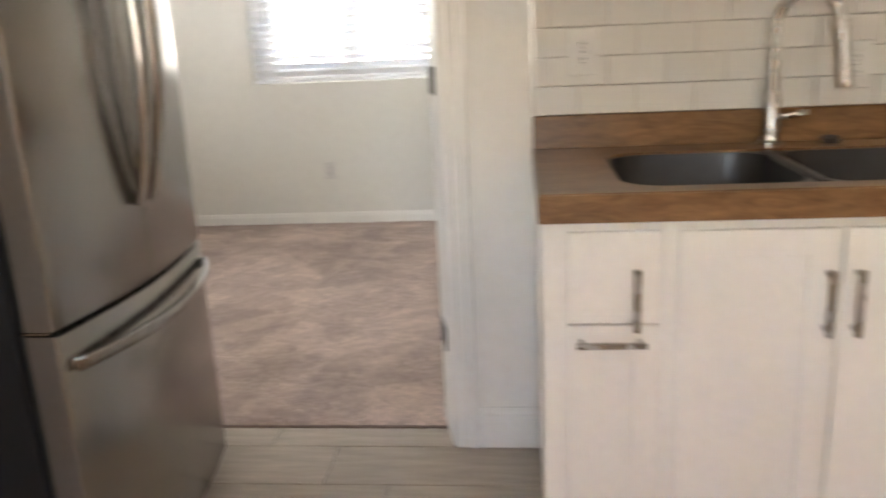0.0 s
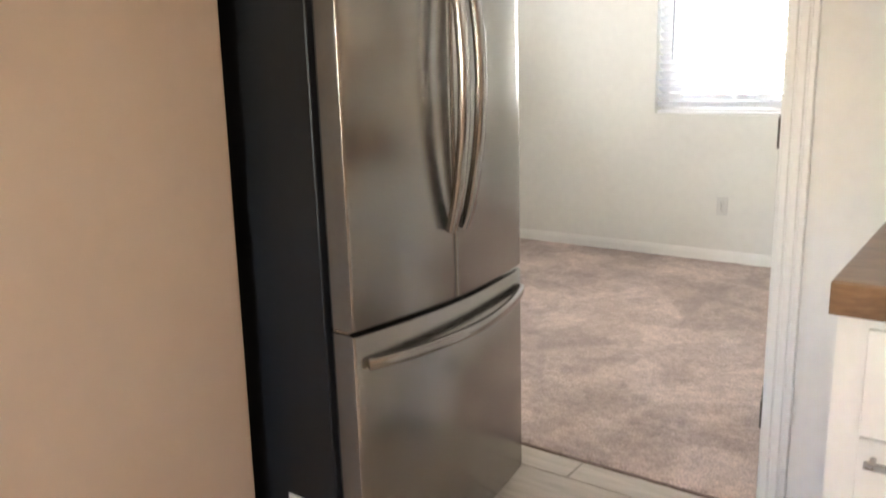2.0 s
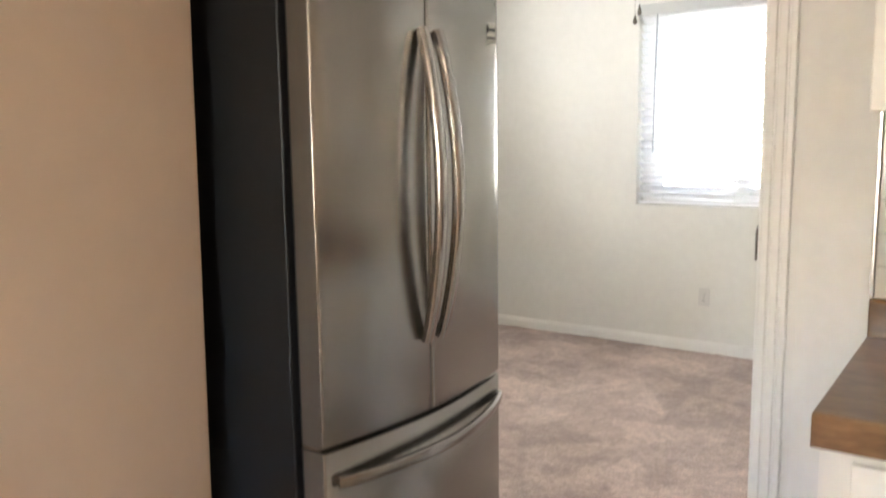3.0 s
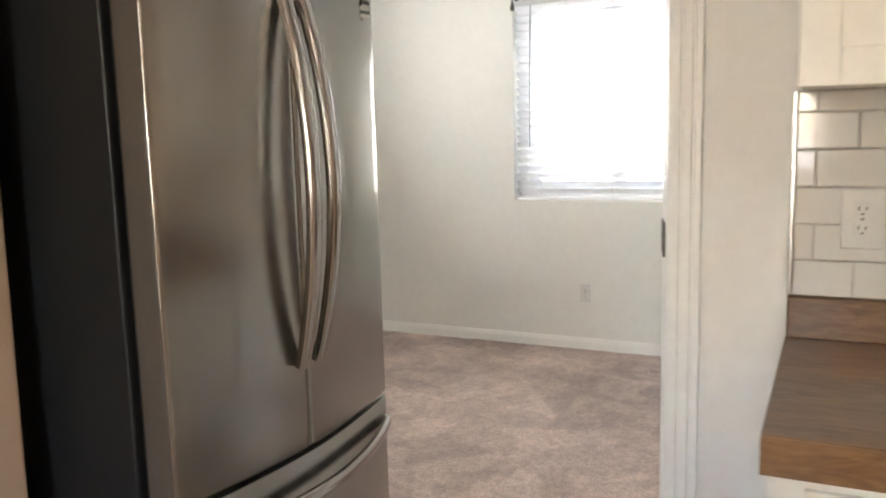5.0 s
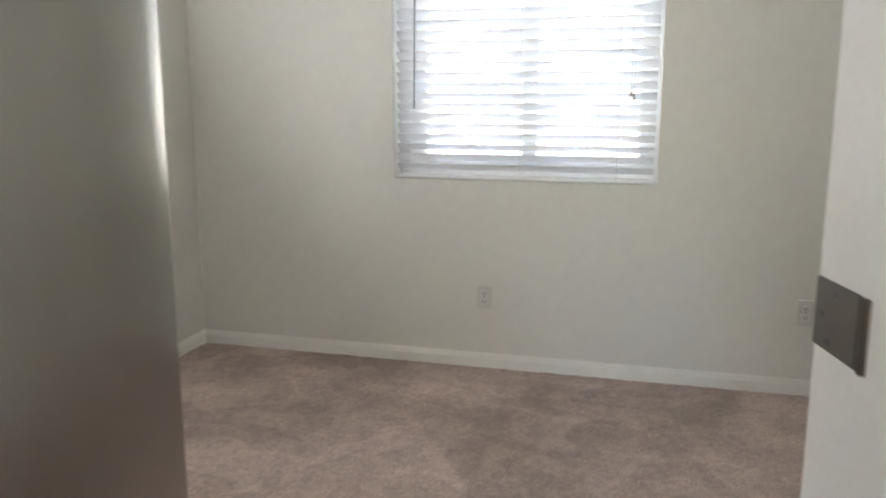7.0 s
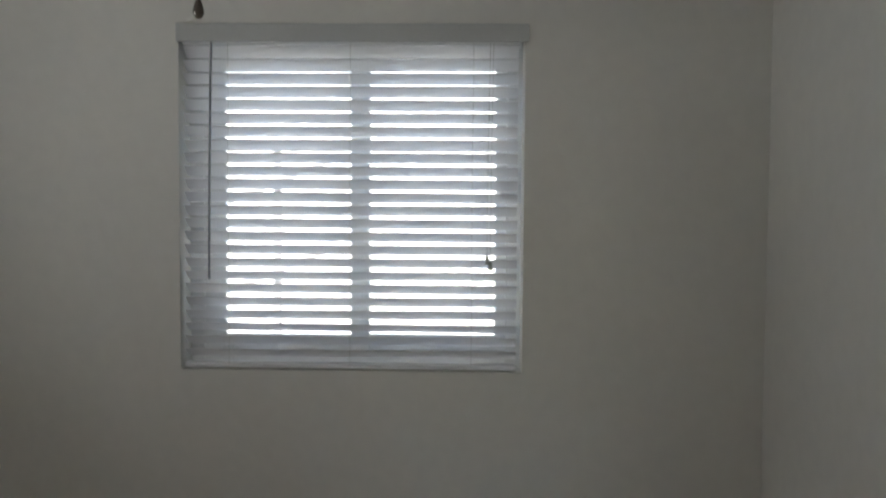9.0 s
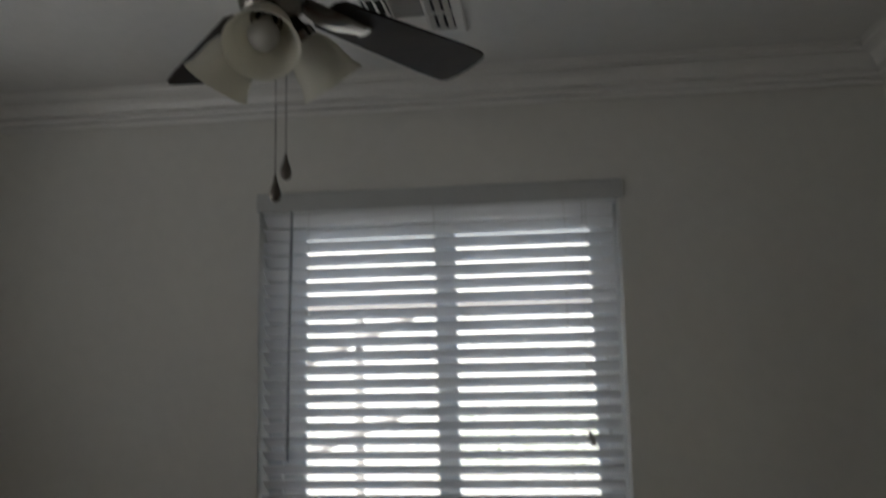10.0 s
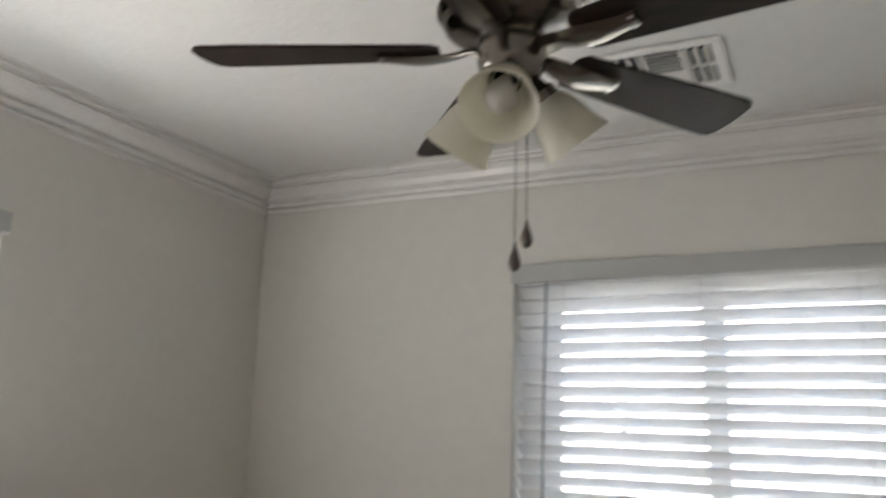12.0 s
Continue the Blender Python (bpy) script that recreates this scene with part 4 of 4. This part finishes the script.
# ---- kitchen lights behind the walker ----
for x, y in ((1.3, 0.1), (0.5, -1.8)):
    c = thing("ceiling_light", "round white ceiling light with a warm glowing diffuser", "ceiling light", (x, y, ZC), "kitchen ceiling lights")
    bm = bmesh.new()
    lathe(bm, [(0.19, ZC), (0.19, ZC - 0.02), (0.175, ZC - 0.025), (0.172, ZC - 0.012)], Matrix.Translation((x, y, 0)), 32)
    child("rim", bm, M_TRIM, c, smooth=40)
    bm = bmesh.new()
    lathe(bm, [(0.172, ZC - 0.012), (0.15, ZC - 0.03), (0.09, ZC - 0.042), (0.001, ZC - 0.046)], Matrix.Translation((x, y, 0)), 32)
    child("diffuser", bm, M_LAMP, c, smooth=60)

# ---- outside the windows ----
setting("ground", boxes((-160, 160, -160, 160, -0.30, -0.121)), M_GROUND, "pale dry gravel ground round the house", "ground")
# unseen roof, run out south to block sun, cut short north for the slats
setting("roof", boxes((-3.2, 3.0, -6.0, 5.42, ZC + 0.20, ZC + 0.28)), M_STUCCO, "unseen flat roof slab run out southward to block the sun", "roof")
setting("wall_house_left", boxes((-3.0, -2.9, KY - 0.12, YB - 0.14, -0.12, ZC + 0.2), (-2.9, KX - 0.13, KY - 0.12, KY, -0.12, ZC + 0.2)), M_STUCCO, "outer stucco wall of the house", "wall")

n = thing("neighbour_house", "pale sunlit stucco neighbouring house with a low roof", "house", (-3.0, 16.0, -0.12))
child("wall", boxes((-14.0, 8.0, 15.0, 21.0, -0.12, 3.9)), M_STUCCO, n)
bm = bmesh.new()
skin(bm, [[(-14.4, 14.6, 3.9), (-14.4, 18, 4.6), (-14.4, 21.4, 3.9)], [(8.4, 14.6, 3.9), (8.4, 18, 4.6), (8.4, 21.4, 3.9)]])
child("roof", bm, material("pale_shingle", (0.55, 0.50, 0.46), 0.9, var=0.12, scale=8, fine=0.1), n)



def hedge(x0, x1, y0, y1, z0, z1, count):
    """A low hedge: a ragged mass of small tilted leaves over a twiggy core."""
    verts, faces = [], []
    for _ in range(count):
        p = Vector((random.uniform(x0, x1), random.uniform(y0, y1), z0 + (z1 - z0) * random.random() ** 0.8))
        p.z *= 0.88 + 0.16 * noise.noise((p.x * 1.7, p.y, 3))
        m = Euler((random.uniform(0, 6.28), random.uniform(0, 6.28), random.uniform(0, 6.28))).to_matrix()
        n0 = len(verts)
        verts += [p + m @ Vector(q) for q in ((-0.024, 0, 0), (0, -0.012, 0.004), (0.024, 0, 0), (0, 0.012, 0.004))]
        faces.append((n0, n0 + 1, n0 + 2, n0 + 3))
    me = bpy.data.meshes.new("hedge")
    me.from_pydata(verts, [], faces)
    me.materials.append(material("sunlit_hedge_leaf", (0.13, 0.19, 0.07), 0.5, var=0.25, scale=4, fine=0.1))
    return tagged(new("hedge", me), "low sunlit green hedge before the neighbouring house", "hedge", kind="stuff")


hedge(-2.1, 0.7, 14.3, 14.9, -0.12, 0.85, 1500)

# one even grey-brown, darker than the stucco behind it
M_PORCH = material("grey_brown_porch_wood", (0.26, 0.23, 0.21), 0.6, var=0.05, scale=3)
p = thing("porch_frame", "grey-brown wooden porch frame with a sloping stair rail", "porch", (-2.2, 8.6, -0.12))
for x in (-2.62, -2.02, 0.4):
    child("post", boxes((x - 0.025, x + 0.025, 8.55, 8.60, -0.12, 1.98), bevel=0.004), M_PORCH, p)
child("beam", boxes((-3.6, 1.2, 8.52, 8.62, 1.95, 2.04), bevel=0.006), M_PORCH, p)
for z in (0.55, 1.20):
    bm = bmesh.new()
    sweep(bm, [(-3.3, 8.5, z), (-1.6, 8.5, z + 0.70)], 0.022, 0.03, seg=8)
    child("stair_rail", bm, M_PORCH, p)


# ---- pieces: floor planks and backsplash tiles ----
floor = setting("floor", boxes((KX, KXR, KY, 2.690, -0.0105, -0.0035)), M_FGROUT, "grey wood-look porcelain plank floor with narrow grout joints", "floor")
PITCH, LEN, G = 0.2175, 0.92, 0.0035
shapes = {}


def plank(x0, x1, y0, y1):
    key = (round(x1 - x0, 4), round(y1 - y0, 4))
    if key not in shapes:
        bm = bmesh.new()
        box(bm, -key[0] / 2, key[0] / 2, -key[1] / 2, key[1] / 2, -0.004, 0.0, bevel=0.0014)
        shapes[key] = mesh_of("plank", bm, M_PLANK)
    ob = new("plank", shapes[key])
    ob.parent = floor
    ob.location = ((x0 + x1) / 2, (y0 + y1) / 2, random.uniform(-0.0004, 0.0002))


row = 0
offsets = {0: -0.546, 1: -0.355, -1: -0.762}
for row in range(-1, 24):
    ya = 2.570 - PITCH * (row + 1) + G / 2
    yb = min(2.570 - PITCH * row - G / 2, 2.688)
    joint = offsets[row] if row in offsets else random.uniform(-0.9, 0.0)
    x = joint - 4 * LEN
    while x < KXR:
        a, b = max(x + G / 2, -1.74), min(x + LEN - G / 2, KXR)
        if row == -1:
            a, b = max(a, DX0 - 0.04), min(b, DX1 - 0.003)
        if b - a > 0.02 and not (b < KX - 0.1 and ya < 1.5):
            plank(a, b, ya, yb)
        x += LEN

splash = setting("backsplash", boxes((0.076, 1.78, 2.566, YD - 0.001, 1.002, 1.425)), M_GROUT, "glossy white subway tile backsplash with grey grout", "backsplash")
TW, TH, TG = 0.1524, 0.0757, 0.0024
tiles = {}
for r in range(6):
    z0, z1 = 1.0035 + r * TH, min(1.0035 + (r + 1) * TH - TG, 1.4235)
    joint = 0.190 if r % 2 == 0 else 0.114
    x = joint - TW
    while x < 1.79:
        a, b = max(x + TG, 0.078), min(x + TW, 1.775)
        if b - a > 0.012:
            key = (round(b - a, 4), round(z1 - z0, 4))
            if key not in tiles:
                bm = bmesh.new()
                box(bm, -key[0] / 2, key[0] / 2, -0.005, 0.005, -key[1] / 2, key[1] / 2, bevel=0.0022, seg=2)
                tiles[key] = mesh_of("tile", bm, M_TILE)
            t = new("tile", tiles[key])
            t.parent = splash
            t.location = ((a + b) / 2, 2.5625, (z0 + z1) / 2)
            t.rotation_euler = (radians(random.uniform(-0.25, 0.25)), 0, radians(random.uniform(-0.25, 0.25)))
        x += TW
setting("trim", boxes((0.068, 0.077, 2.556, YD - 0.001, 1.003, 1.424), bevel=0.002), material("edge_strip_metal", (0.45, 0.43, 0.40), 0.3, 1.0), "narrow metal tile edge strip", "trim")
